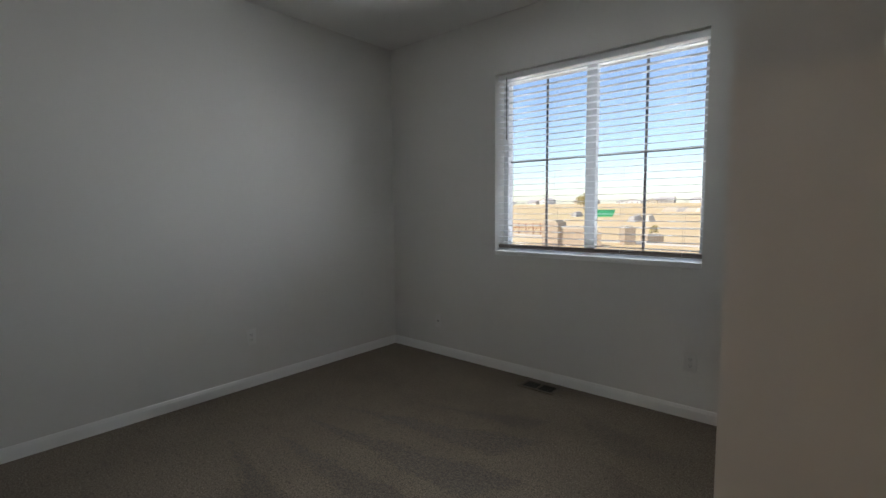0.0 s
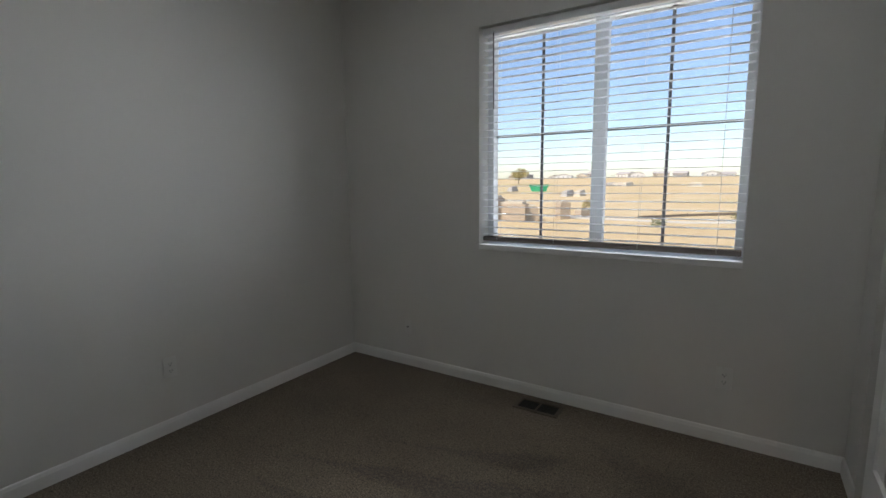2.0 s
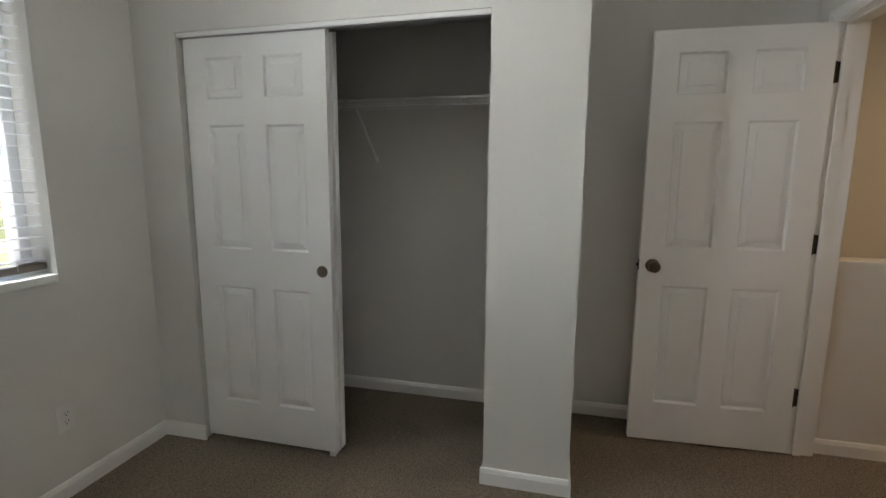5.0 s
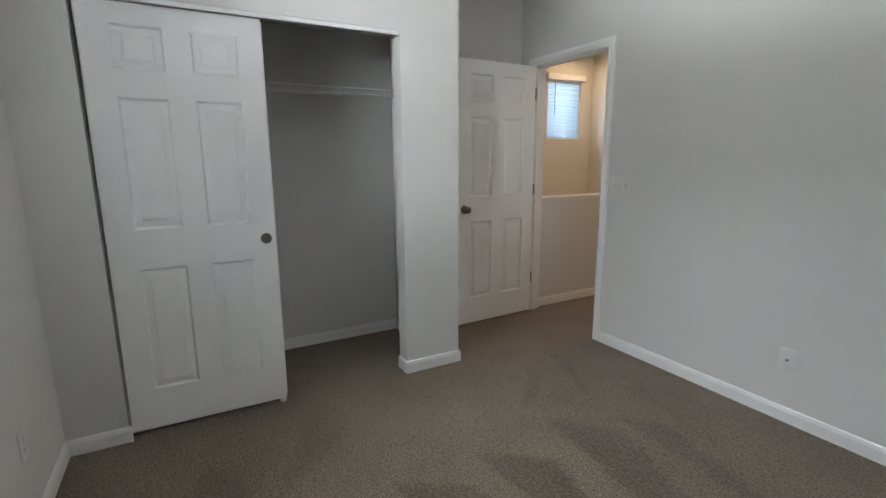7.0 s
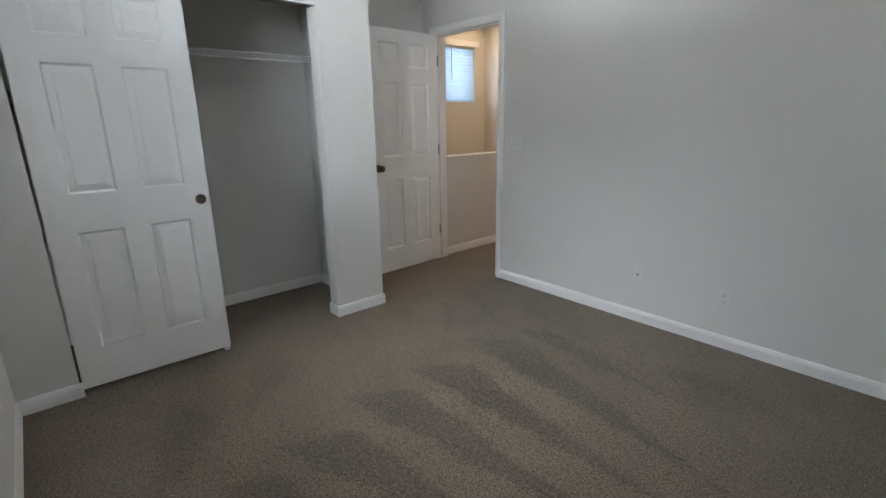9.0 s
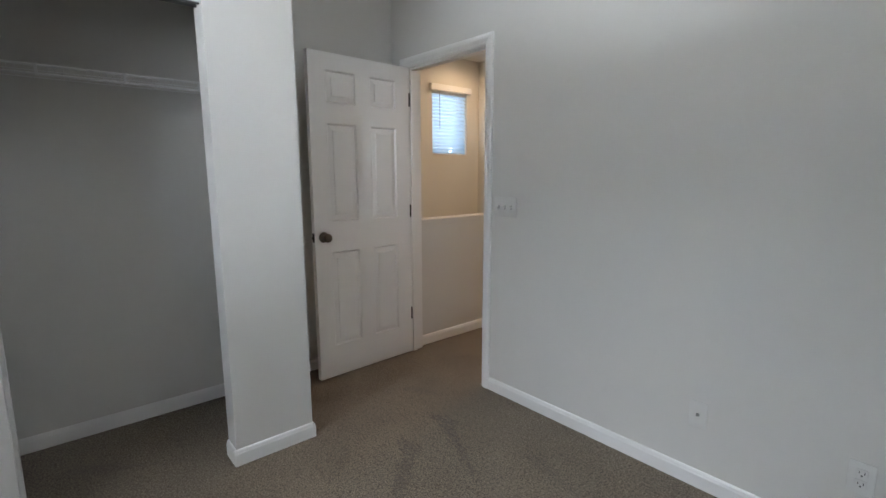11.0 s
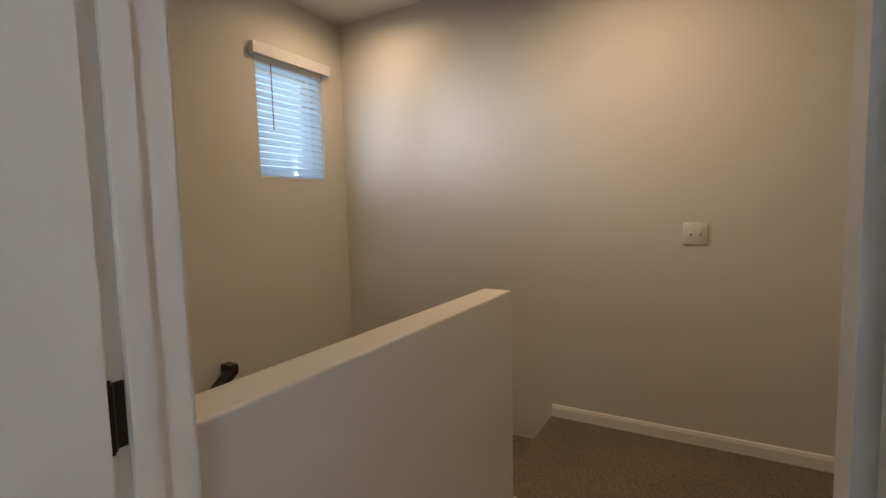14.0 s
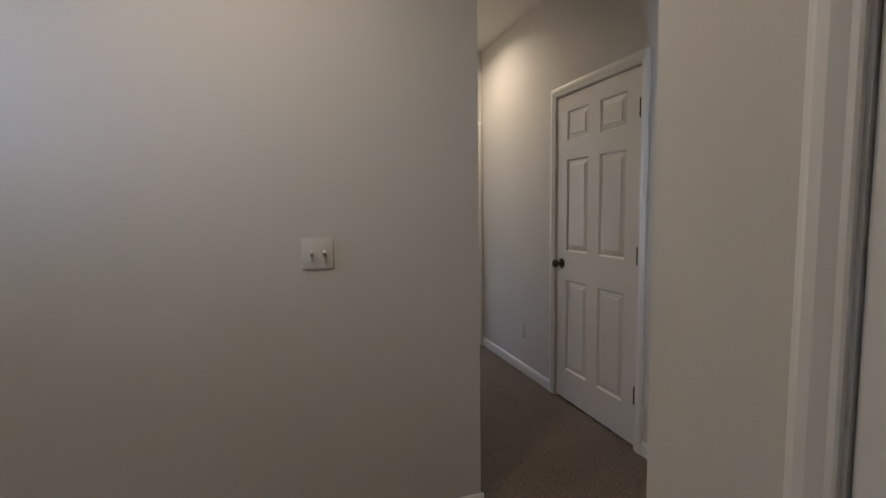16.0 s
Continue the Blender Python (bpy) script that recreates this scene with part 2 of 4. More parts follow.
# ---- mesh helpers ----
class Shape:
    """Collects vertices and faces of one mesh."""

    def __init__(self):
        self.v, self.f = [], []

    def add(self, pts, faces):
        n = len(self.v)
        self.v += [tuple(p) for p in pts]
        self.f += [tuple(i + n for i in f) for f in faces]
        return self

    def box(self, x0, y0, z0, x1, y1, z1):
        p = [(x, y, z) for z in (z0, z1) for y in (y0, y1) for x in (x0, x1)]
        return self.add(p, [(0, 2, 3, 1), (4, 5, 7, 6), (0, 1, 5, 4), (2, 6, 7, 3), (0, 4, 6, 2), (1, 3, 7, 5)])

    def chamfer(self, x0, y0, z0, x1, y1, z1, r):
        """A box whose twelve edges are bevelled by r."""
        bm = bmesh.new()
        bmesh.ops.create_cube(bm, size=1.0)
        for q in bm.verts:
            q.co = Vector(((x0 + x1) / 2 + q.co.x * (x1 - x0), (y0 + y1) / 2 + q.co.y * (y1 - y0), (z0 + z1) / 2 + q.co.z * (z1 - z0)))
        bmesh.ops.bevel(bm, geom=bm.edges[:], offset=r, segments=2, affect="EDGES", profile=0.5)
        bm.verts.index_update()
        self.add([q.co for q in bm.verts], [[q.index for q in f.verts] for f in bm.faces])
        bm.free()
        return self

    def lathe(self, m, rings, seg=20):
        """Rings (radius, height) turned about the z axis of the pose m."""
        pts, faces = [], []
        for r, h in rings:
            pts += [m @ Vector((r * math.cos(2 * math.pi * i / seg), r * math.sin(2 * math.pi * i / seg), h)) for i in range(seg)]
        for k in range(len(rings) - 1):
            for i in range(seg):
                j = (i + 1) % seg
                faces.append((k * seg + i, k * seg + j, (k + 1) * seg + j, (k + 1) * seg + i))
        faces.append(tuple(range(seg - 1, -1, -1)))
        faces.append(tuple((len(rings) - 1) * seg + i for i in range(seg)))
        return self.add(pts, faces)

    def rod(self, a, b, r, seg=8):
        a, b = Vector(a), Vector(b)
        m = Matrix.Translation(a) @ (b - a).to_track_quat("Z", "Y").to_matrix().to_4x4()
        return self.lathe(m, [(r, 0), (r, (b - a).length)], seg)

    def sweep(self, profile, a, b, u, v):
        """A closed profile of (p, q) in the axes u, v, run from a to b."""
        n, u, v = len(profile), Vector(u), Vector(v)
        pts = [Vector(o) + u * p + v * q for o in (a, b) for p, q in profile]
        faces = [(i, (i + 1) % n, n + (i + 1) % n, n + i) for i in range(n)]
        return self.add(pts, faces + [tuple(range(n - 1, -1, -1)), tuple(range(n, 2 * n))])

    def slab(self, axis, a, b, us, zs, holes):
        """A wall between the planes a and b of an axis, over a span and heights, with rectangular holes (u0, z0, u1, z1)."""
        uu = sorted({*us, *[h[0] for h in holes], *[h[2] for h in holes]})
        zz = sorted({*zs, *[h[1] for h in holes], *[h[3] for h in holes]})
        def solid(i, j):
            if not (0 <= i < len(uu) - 1 and 0 <= j < len(zz) - 1):
                return False
            cu, cz = (uu[i] + uu[i + 1]) / 2, (zz[j] + zz[j + 1]) / 2
            return not any(h[0] < cu < h[2] and h[1] < cz < h[3] for h in holes)
        def p(s, i, j):
            return (s, uu[i], zz[j]) if axis == "x" else (uu[i], s, zz[j])
        for i in range(len(uu) - 1):
            for j in range(len(zz) - 1):
                if not solid(i, j):
                    continue
                c = [(i, j), (i + 1, j), (i + 1, j + 1), (i, j + 1)]
                for s in (a, b):
                    self.add([p(s, *q) for q in c], [(0, 1, 2, 3)])
                for k, (di, dj) in enumerate(((0, -1), (1, 0), (0, 1), (-1, 0))):
                    if not solid(i + di, j + dj):
                        q, r = c[k], c[(k + 1) % 4]
                        self.add([p(a, *q), p(b, *q), p(b, *r), p(a, *r)], [(0, 1, 2, 3)])
        return self

    def mesh(self, name, material, smooth=False):
        d = bpy.data.meshes.new(name)
        d.from_pydata(self.v, [], self.f)
        bm = bmesh.new()
        bm.from_mesh(d)
        bmesh.ops.remove_doubles(bm, verts=bm.verts, dist=1e-5)
        bmesh.ops.recalc_face_normals(bm, faces=bm.faces)
        if smooth:
            for f in bm.faces:
                f.smooth = True
            for e in bm.edges:
                if len(e.link_faces) == 2 and e.calc_face_angle(0) > 0.7:
                    e.smooth = False
        bm.to_mesh(d)
        bm.free()
        d.materials.append(material)
        return d


def part(name, shape, material, parent, label="", smooth=False):
    ob = new(name, shape.mesh(name, material, smooth))
    ob.parent = parent
    return tagged(ob, label)


def thing(name, label, category, m=None, group=""):
    ob = new(name)
    ob.empty_display_size = 0.05
    ob.matrix_world = m if m is not None else Matrix()
    return tagged(ob, label, category, group)


def setting(name, shape, material, label, category, smooth=False):
    return tagged(new(name, shape.mesh(name, material, smooth)), label, category, "", "structure")


# ---- structure ----
XW, XE, YN, YS, YH, H = -1.935, 1.925, 2.963, -0.182, -0.297, 2.755   # bedroom faces, hall face of the door wall, ceiling
XC, XC2 = 1.157, 1.272                                              # closet front wall
HX, HX2, HY = 1.799, 1.926, -1.706                                  # half wall
SX, SY, LX, LY = 3.592, -2.73, 0.657, -1.574                        # stairwell east, hall south, landing west wall and its end
CX, CX2, CY = -0.488, 0.502, -5.02                                  # corridor
LOW = -3.0
WIN = (-0.772, 0.929, 0.698, 2.317)
HWIN = (-2.513, 1.560, -1.932, 2.337)
DW, DE = 0.997, 1.752                                               # bedroom door opening

setting("floor", Shape().box(-2.05, -8.2, -0.28, HX2, 3.0, 0.0), CARPET, "beige cut-pile carpet with vacuum marks", "floor")
setting("floor_landing_edge", Shape().box(HX2, SY, -0.28, 1.945, HY, 0.0), CARPET, "carpeted nosing at the head of the stairs", "floor")
setting("ceiling", Shape().box(-2.05, -8.2, H, 3.8, 3.165, H + 0.2), CEIL, "flat white painted ceiling", "ceiling")
setting("floor_below", Shape().box(-2.05, -8.2, LOW - 0.1, 3.8, 3.165, LOW + 0.05), CARPET, "carpeted floor of the storey below", "floor")

setting("wall_north", Shape().slab("y", YN, YN + 0.2, (-2.05, 2.04), (LOW, H), [WIN]), WALL, "greige painted wall with the bedroom window", "wall")
setting("wall_west", Shape().slab("x", XW - 0.115, XW, (-8.2, YN), (LOW, H), []), WALL, "greige painted bedroom wall", "wall")
setting("wall_south", Shape().slab("y", YH, YS, (XW, HX2), (0, H), [(DW - 0.018, 0, DE + 0.018, 2.056)]), WALL, "greige painted wall with the bedroom door", "wall")
setting("wall_east", Shape().slab("x", XE, XE + 0.115, (YS, YN), (LOW, H), []), WALL, "greige painted wall behind closet and door", "wall")
setting("wall_closet_front", Shape().slab("x", XC, XC2, (0.886, YN), (0, H), [(1.257, 0, 2.72, 2.012)]), WALL, "greige painted closet front with a wide opening", "wall")
setting("wall_closet_side", Shape().slab("y", 0.886, 0.995, (XC2, XE), (0, H), []), WALL, "greige painted end wall of the closet", "wall")
setting("wall_stair_north", Shape().slab("y", YH, YS, (HX2, SX), (LOW, H), []), WALL, "painted wall of the stairwell", "wall")
setting("wall_stair_east", Shape().slab("x", SX, SX + 0.2, (SY - 0.115, YS), (LOW, H), [HWIN]), WALL, "painted stairwell wall with a small window", "wall")
setting("wall_hall_south", Shape().slab("y", SY - 0.115, SY, (CX2, SX), (LOW, H), []), WALL, "painted hall wall beside the stairs", "wall")
KD0, KD1 = -1.263, -0.553
setting("wall_landing_west", Shape().slab("x", LX - 0.115, LX, (LY, YH), (0, H), [(KD0 - 0.018, 0, KD1 + 0.018, 2.065)]), WALL, "painted landing wall with a closed door", "wall")
setting("wall_linen_south", Shape().slab("y", LY, LY + 0.115, (CX, LX - 0.115), (0, H), []), WALL, "painted wall at the corridor's head", "wall")
CD0, CD1 = -3.728, -2.929
setting("wall_corridor_west", Shape().slab("x", CX - 0.115, CX, (CY, LY), (0, H), [(CD0 - 0.018, 0, CD1 + 0.018, 2.065)]), WALL, "painted corridor wall with a closed door", "wall")
setting("wall_corridor_east", Shape().slab("x", CX2, CX2 + 0.115, (CY, SY - 0.115), (0, H), []), WALL, "painted corridor wall", "wall")
FD0, FD1 = -0.415, 0.345
setting("wall_corridor_end", Shape().slab("y", CY - 0.115, CY, (XW, SX), (0, H), [(FD0 - 0.018, 0, FD1 + 0.018, 2.065)]), WALL, "painted end wall with an open doorway", "wall")
# unseen; opening added and sized to bring daylight into the far room
setting("wall_far_south", Shape().slab("y", -8.2, -8.08, (XW, SX), (0, H), [(-1.6, 0.3, 1.5, 2.5)]), WALL, "unseen far-room wall with an opening that lets daylight in", "wall")
setting("wall_far_east", Shape().slab("x", 1.7, 1.82, (-8.08, CY - 0.115), (0, H), []), WALL, "painted wall of the far room", "wall")
setting("wall_half", Shape().chamfer(HX, HY, 0, HX2, YH, 0.982, 0.006), WALL, "low painted wall guarding the stairwell", "wall")
setting("wall_stair_west", Shape().slab("x", HX, HX2, (HY, YH), (LOW, -0.28), []), WALL, "painted wall below the half wall", "wall")

BASE = [(0, 0), (0.012, 0), (0.012, 0.056), (0.0095, 0.064), (0.0085, 0.070), (0.005, 0.076), (0, 0.077)]


def baseboard(a, b, out):
    """A moulded skirting from a to b on the floor; out points into the room."""
    s = Shape().sweep(BASE, (*a, 0), (*b, 0), (*out, 0), (0, 0, 1))
    setting("baseboard", s, TRIM, "white moulded baseboard", "baseboard")


G = 0.0125
for a, b, out in (
        ((XW, YN), (XC, YN), (0, -1)), ((XW, YS), (XW, YN - G), (1, 0)), ((XW + G, YS), (DW - 0.06, YS), (0, 1)),
        ((DE + 0.06, YS), (XE, YS), (0, 1)), ((XE, YS + G), (XE, 0.886), (-1, 0)), ((XC - G, 0.886), (XE - G, 0.886), (0, -1)),
        ((XC, 0.886), (XC, 1.257 + G), (-1, 0)), ((XC, 2.72 - G), (XC, YN - G), (-1, 0)), ((XC, 1.257), (XC2, 1.257), (0, 1)),
        ((XE, 0.995), (XE, YN), (-1, 0)), ((XC2, 0.995), (XE - G, 0.995), (0, 1)), ((XC2, YN), (XE - G, YN), (0, -1)),
        ((HX, HY), (HX, YH), (-1, 0)), ((HX - G, HY), (HX2, HY), (0, -1)), ((CX2 - G, SY), (1.94, SY), (0, 1)),
        ((CX2, SY), (CX2, CY), (-1, 0)), ((LX, LY), (LX, KD0 - 0.06), (1, 0)), ((LX, KD1 + 0.06), (LX, YH), (1, 0)),
        ((CX, LY), (LX + G, LY), (0, -1)), ((CX, CD1 + 0.06), (CX, LY - G), (1, 0)), ((CX, CY), (CX, CD0 - 0.06), (1, 0)),
        ((FD1 + 0.06, CY), (CX2 - G, CY), (0, 1))):
    baseboard(a, b, out)

# stairs: three steps down to a landing, then down along the outer wall
for i in range(7):
    z = -0.18 * (i + 1)
    x0 = 1.935 + 0.26 * i
    if i < 2:
        s = Shape().chamfer(x0, SY, z - 0.5, x0 + 0.29, HY, z, 0.018)
    elif i == 2:
        s = Shape().chamfer(x0, SY, z - 0.5, SX, HY, z, 0.018)
    else:
        y0 = HY + 0.26 * (i - 3)
        s = Shape().chamfer(HX2, y0 - 0.03, z - 0.5, SX, y0 + 0.26, z, 0.018)
    setting("stair_step", s, CARPET, "carpeted stair step", "stairs")

# handrail on the stairwell's outer wall
rail = thing("handrail", "dark stained wooden handrail on the stairwell wall", "handrail")
a, b = Vector((3.525, -1.60, 0.41)), Vector((3.525, -0.42, -0.50))
d = (b - a).normalized()
side, up = Vector((1, 0, 0)), Vector((1, 0, 0)).cross(d)
prof = [(-0.028, -0.02), (-0.02, -0.032), (0.02, -0.032), (0.028, -0.02), (0.03, 0.012), (0.018, 0.03), (-0.018, 0.03), (-0.03, 0.012)]
part("rail", Shape().sweep(prof, a, b, side, up), RAIL, rail)
part("return_end", Shape().chamfer(3.50, -1.625, 0.39, SX, -1.565, 0.445, 0.008), RAIL, rail)
for k in (0.2, 0.85):
    c = a.lerp(b, k)
    part("bracket", Shape().rod(c - up * 0.03, (SX, c.y, c.z - 0.08), 0.008).rod((SX - 0.006, c.y, c.z - 0.08), (SX, c.y, c.z - 0.08), 0.028, 16), DARK_BRONZE, rail, "dark metal bracket")


# ---- doors ----
def six_panel(w, h, t):
    """A moulded six-panel leaf: x from 0 to w, y from -t/2 to t/2, z from 0 to h."""
    s = Shape()
    st, mu = 0.112, 0.108
    pw = (w - 2 * st - mu) / 2
    k = h / 2.0
    cols = [(st, st + pw), (st + pw + mu, w - st)]
    rows = [(0.205 * k, 0.812 * k), (1.002 * k, 1.594 * k), (1.714 * k, 1.900 * k)]
    xs = sorted({0, w, *[v for c in cols for v in c]})
    zs = sorted({0, h, *[v for r in rows for v in r]})
    for sgn in (-1, 1):
        y = sgn * t / 2
        for i in range(len(xs) - 1):
            for j in range(len(zs) - 1):
                x0, x1, z0, z1 = xs[i], xs[i + 1], zs[j], zs[j + 1]
                if (x0, x1) in cols and (z0, z1) in rows:
                    rings = []
                    for inset, dip in ((0, 0), (0.004, 0.005), (0.009, 0.0105), (0.013, 0.0105), (0.039, 0.0050), (0.0405, 0.0015)):
                        yy = y - sgn * dip
                        rings.append([(x0 + inset, yy, z0 + inset), (x1 - inset, yy, z0 + inset), (x1 - inset, yy, z1 - inset), (x0 + inset, yy, z1 - inset)])
                    for r0, r1 in zip(rings, rings[1:]):
                        for q in range(4):
                            s.add([r0[q], r0[(q + 1) % 4], r1[(q + 1) % 4], r1[q]], [(0, 1, 2, 3)])
                    s.add(rings[-1], [(0, 1, 2, 3)])
                else:
                    s.add([(x0, y, z0), (x1, y, z0), (x1, y, z1), (x0, y, z1)], [(0, 1, 2, 3)])
    a, b = -t / 2, t / 2
    for i in range(len(xs) - 1):
        for z in (0, h):
            s.add([(xs[i], a, z), (xs[i + 1], a, z), (xs[i + 1], b, z), (xs[i], b, z)], [(0, 1, 2, 3)])
    for j in range(len(zs) - 1):
        for x in (0, w):
            s.add([(x, a, zs[j]), (x, b, zs[j]), (x, b, zs[j + 1]), (x, a, zs[j + 1])], [(0, 1, 2, 3)])
    return s


KNOB = [(0.033, 0.0), (0.033, 0.003), (0.030, 0.007), (0.022, 0.011), (0.0125, 0.014), (0.0115, 0.030), (0.016, 0.034), (0.024, 0.040),
        (0.0275, 0.047), (0.0270, 0.055), (0.023, 0.062), (0.014, 0.067), (0.004, 0.069)]
CASE = [(0.0, 0.0), (0.0, 0.009), (0.004, 0.011), (0.012, 0.011), (0.018, 0.013), (0.030, 0.017), (0.044, 0.017), (0.050, 0.014), (0.057, 0.012), (0.057, 0.0)]


def casing_bits(parent, axis, face, out, u0, u1, top):
    """Mitred casing round an opening on one face of a wall: three pieces."""
    def p(u, z, q):
        return (face + out * q, u, z) if axis == "x" else (u, face + out * q, z)
    r = 0.005
    n = len(CASE)
    legs = (("casing_leg", [[p(u0 - r - w, 0, q) for w, q in CASE], [p(u0 - r - w, top + r + w, q) for w, q in CASE]]),
            ("casing_leg", [[p(u1 + r + w, 0, q) for w, q in CASE], [p(u1 + r + w, top + r + w, q) for w, q in CASE]]),
            ("casing_head", [[p(u0 - r - w, top + r + w, q) for w, q in CASE], [p(u1 + r + w, top + r + w, q) for w, q in CASE]]))
    for name, (e0, e1) in legs:
        s = Shape().add(e0 + e1, [(i, (i + 1) % n, n + (i + 1) % n, n + i) for i in range(n)] + [tuple(range(n)), tuple(range(n, 2 * n))])
        part(name, s, TRIM, parent)


def jamb_bits(parent, axis, a, b, u0, u1, top, stop_at):
    """Lining boards of an opening through a wall from a to b, with a door stop between stop_at's two planes."""
    def bx(s, ua, z0, ub, z1, q0, q1):
        return s.box(q0, ua, z0, q1, ub, z1) if axis == "x" else s.box(ua, q0, z0, ub, q1, z1)
    e = 0.001
    part("jamb", bx(Shape(), u0 - 0.017, 0, u0, top, a - e, b + e), TRIM, parent)
    part("jamb", bx(Shape(), u1, 0, u1 + 0.017, top, a - e, b + e), TRIM, parent)
    part("jamb_head", bx(Shape(), u0 - 0.017, top, u1 + 0.017, top + 0.017, a - e, b + e), TRIM, parent)
    s = Shape()
    bx(s, u0, 0, u0 + 0.011, top, *stop_at)
    bx(s, u1 - 0.011, 0, u1, top, *stop_at)
    bx(s, u0 + 0.011, top - 0.011, u1 - 0.011, top, *stop_at)
    part("door_stop", s, TRIM, parent)


def leaf(parent, w, h, m, knob_z, sides=(1, -1), knob_at=None):
    """A six-panel leaf with its knobs and latch plate; the hinge edge lies at x = 0 of the pose m."""
    t = 0.035
    lf = part("door_leaf", six_panel(w, h, t), DOOR, parent, "white moulded six-panel leaf")
    lf.matrix_basis = m
    for sg in sides:
        k = Shape().lathe(pose(w - 0.06, sg * t / 2, knob_z, -90 * sg, 0, 0), KNOB, 28)
        part("door_knob", k, BRONZE, lf, "aged bronze door knob", True)
    part("latch_plate", Shape().chamfer(w - 0.001, -0.012, knob_z - 0.028, w + 0.0015, 0.012, knob_z + 0.028, 0.0006).box(w + 0.001, -0.006, knob_z - 0.008, w + 0.010, 0.006, knob_z + 0.008), DARK_BRONZE, lf, "dark latch plate")
    return lf


def hinge(parent, x, y, z, m=None):
    """A butt hinge: barrel and two rounded leaves."""
    s = Shape().rod((x, y, z - 0.045), (x, y, z + 0.045), 0.0065, 12)
    s.rod((x, y, z - 0.05), (x, y, z + 0.05), 0.004, 10)
    part("hinge", s, DARK_BRONZE, parent, "dark bronze hinge", True)


# bedroom door, standing open against the recess wall
door1 = thing("door_1", "white six-panel bedroom door standing wide open", "door")
tagged(door1, kind="structure")
jamb_bits(door1, "y", YH, YS, DW, DE, 2.038, (YS - 0.062, YS - 0.027))
casing_bits(door1, "y", YS, 1, DW, DE, 2.038)
casing_bits(door1, "y", YH, -1, DW, DE, 2.038)
leaf(door1, 0.748, 2.022, pose(1.745, YS + 0.006, 0.014, 0, 0, 92.5), 0.922)
for z in (0.30, 1.06, 1.83):
    hinge(door1, DE - 0.004, YS - 0.004, z)
    part("hinge_plate", Shape().chamfer(DE - 0.0025, YS - 0.025, z - 0.045, DE + 0.001, YS - 0.001, z + 0.045, 0.001), DARK_BRONZE, door1, "dark hinge plate let into the jamb")
part("strike_plate", Shape().chamfer(DW - 0.001, YS - 0.042, 0.905, DW + 0.0025, YS - 0.004, 0.965, 0.001), DARK_BRONZE, door1, "dark strike plate")

# closed door on the landing
door2 = thing("door_2", "closed white six-panel door on the landing", "door")
tagged(door2, kind="structure")
jamb_bits(door2, "x", LX - 0.115, LX, KD0, KD1, 2.05, (LX - 0.09, LX - 0.042))
casing_bits(door2, "x", LX, 1, KD0, KD1, 2.05)
leaf(door2, KD1 - KD0 - 0.007, 2.03, pose(LX - 0.021, KD1 - 0.0035, 0.014, 0, 0, -90), 0.925)
part("strike_plate", Shape().lathe(pose(LX + 0.001, KD0 - 0.002, 0.958, 0, 90, 0), [(0.0, 0.0), (0.020, 0.0), (0.020, 0.003), (0.0, 0.003)], 20), DARK_BRONZE, door2, "dark curved strike lip")

# closed door in the corridor
door3 = thing("door_3", "closed white six-panel door in the corridor", "door")
tagged(door3, kind="structure")
jamb_bits(door3, "x", CX - 0.115, CX, CD0, CD1, 2.05, (CX - 0.09, CX - 0.042))
casing_bits(door3, "x", CX, 1, CD0, CD1, 2.05)
leaf(door3, CD1 - CD0 - 0.007, 2.03, pose(CX - 0.021, CD1 - 0.0035, 0.014, 0, 0, -90), 0.93)
for z in (0.30, 1.06, 1.83):
    hinge(door3, CX + 0.004, CD1 - 0.002, z)

# open door at the corridor's end
door4 = thing("door_4", "white six-panel door standing open into the far room", "door")
tagged(door4, kind="structure")
jamb_bits(door4, "y", CY - 0.115, CY, FD0, FD1, 2.05, (CY - 0.070, CY - 0.03))
casing_bits(door4, "y", CY, 1, FD0, FD1, 2.05)
leaf(door4, 0.748, 2.032, pose(FD0 + 0.01, CY - 0.122, 0.014, 0, 0, -86), 0.925)
for z in (0.30, 1.06, 1.83):
    hinge(door4, FD0 + 0.004, CY - 0.112, z)


# ---- closet ----
def sliding_door(x, y0, w):
    ob = thing("sliding_door", "white moulded six-panel sliding closet door", "door", None, "closet doors")
    lf = part("door_leaf", six_panel(w, 1.975, 0.035), DOOR, ob)
    lf.matrix_basis = pose(x, y0 + w, 0.024) @ Matrix.Rotation(radians(0.25), 4, "X") @ pose(0, 0, 0, 0, 0, -90)
    return ob


sd = sliding_door(1.198, 1.986, 0.724)
cup = Shape().lathe(pose(1.198 - 0.0172, 2.028, 0.925, 0, -90, 0), [(0.0, 0.0008), (0.019, 0.0010), (0.0215, 0.0018), (0.0225, 0.0035), (0.0265, 0.0035), (0.0275, 0.0025), (0.0275, -0.002)], 28)
part("finger_pull", cup, PULL, sd, "round recessed bronze finger pull", True)
part("floor_guide", Shape().chamfer(1.175, 1.99, 0.0, 1.262, 2.02, 0.02, 0.003), TRIM, sd)
sd2 = sliding_door(1.243, 1.974, 0.728)
track = thing("door_track", "closet door track with a white fascia strip", "track")
part("track_rail", Shape().box(1.176, 1.26, 2.001, 1.268, 2.718, 2.0105).box(1.176, 1.26, 1.985, 1.178, 2.718, 2.001).box(1.2195, 1.26, 1.985, 1.2215, 2.718, 2.001), METAL, track)
part("fascia", Shape().chamfer(1.160, 1.2585, 1.992, 1.1745, 2.7185, 2.011, 0.002), TRIM, track, "white fascia strip")

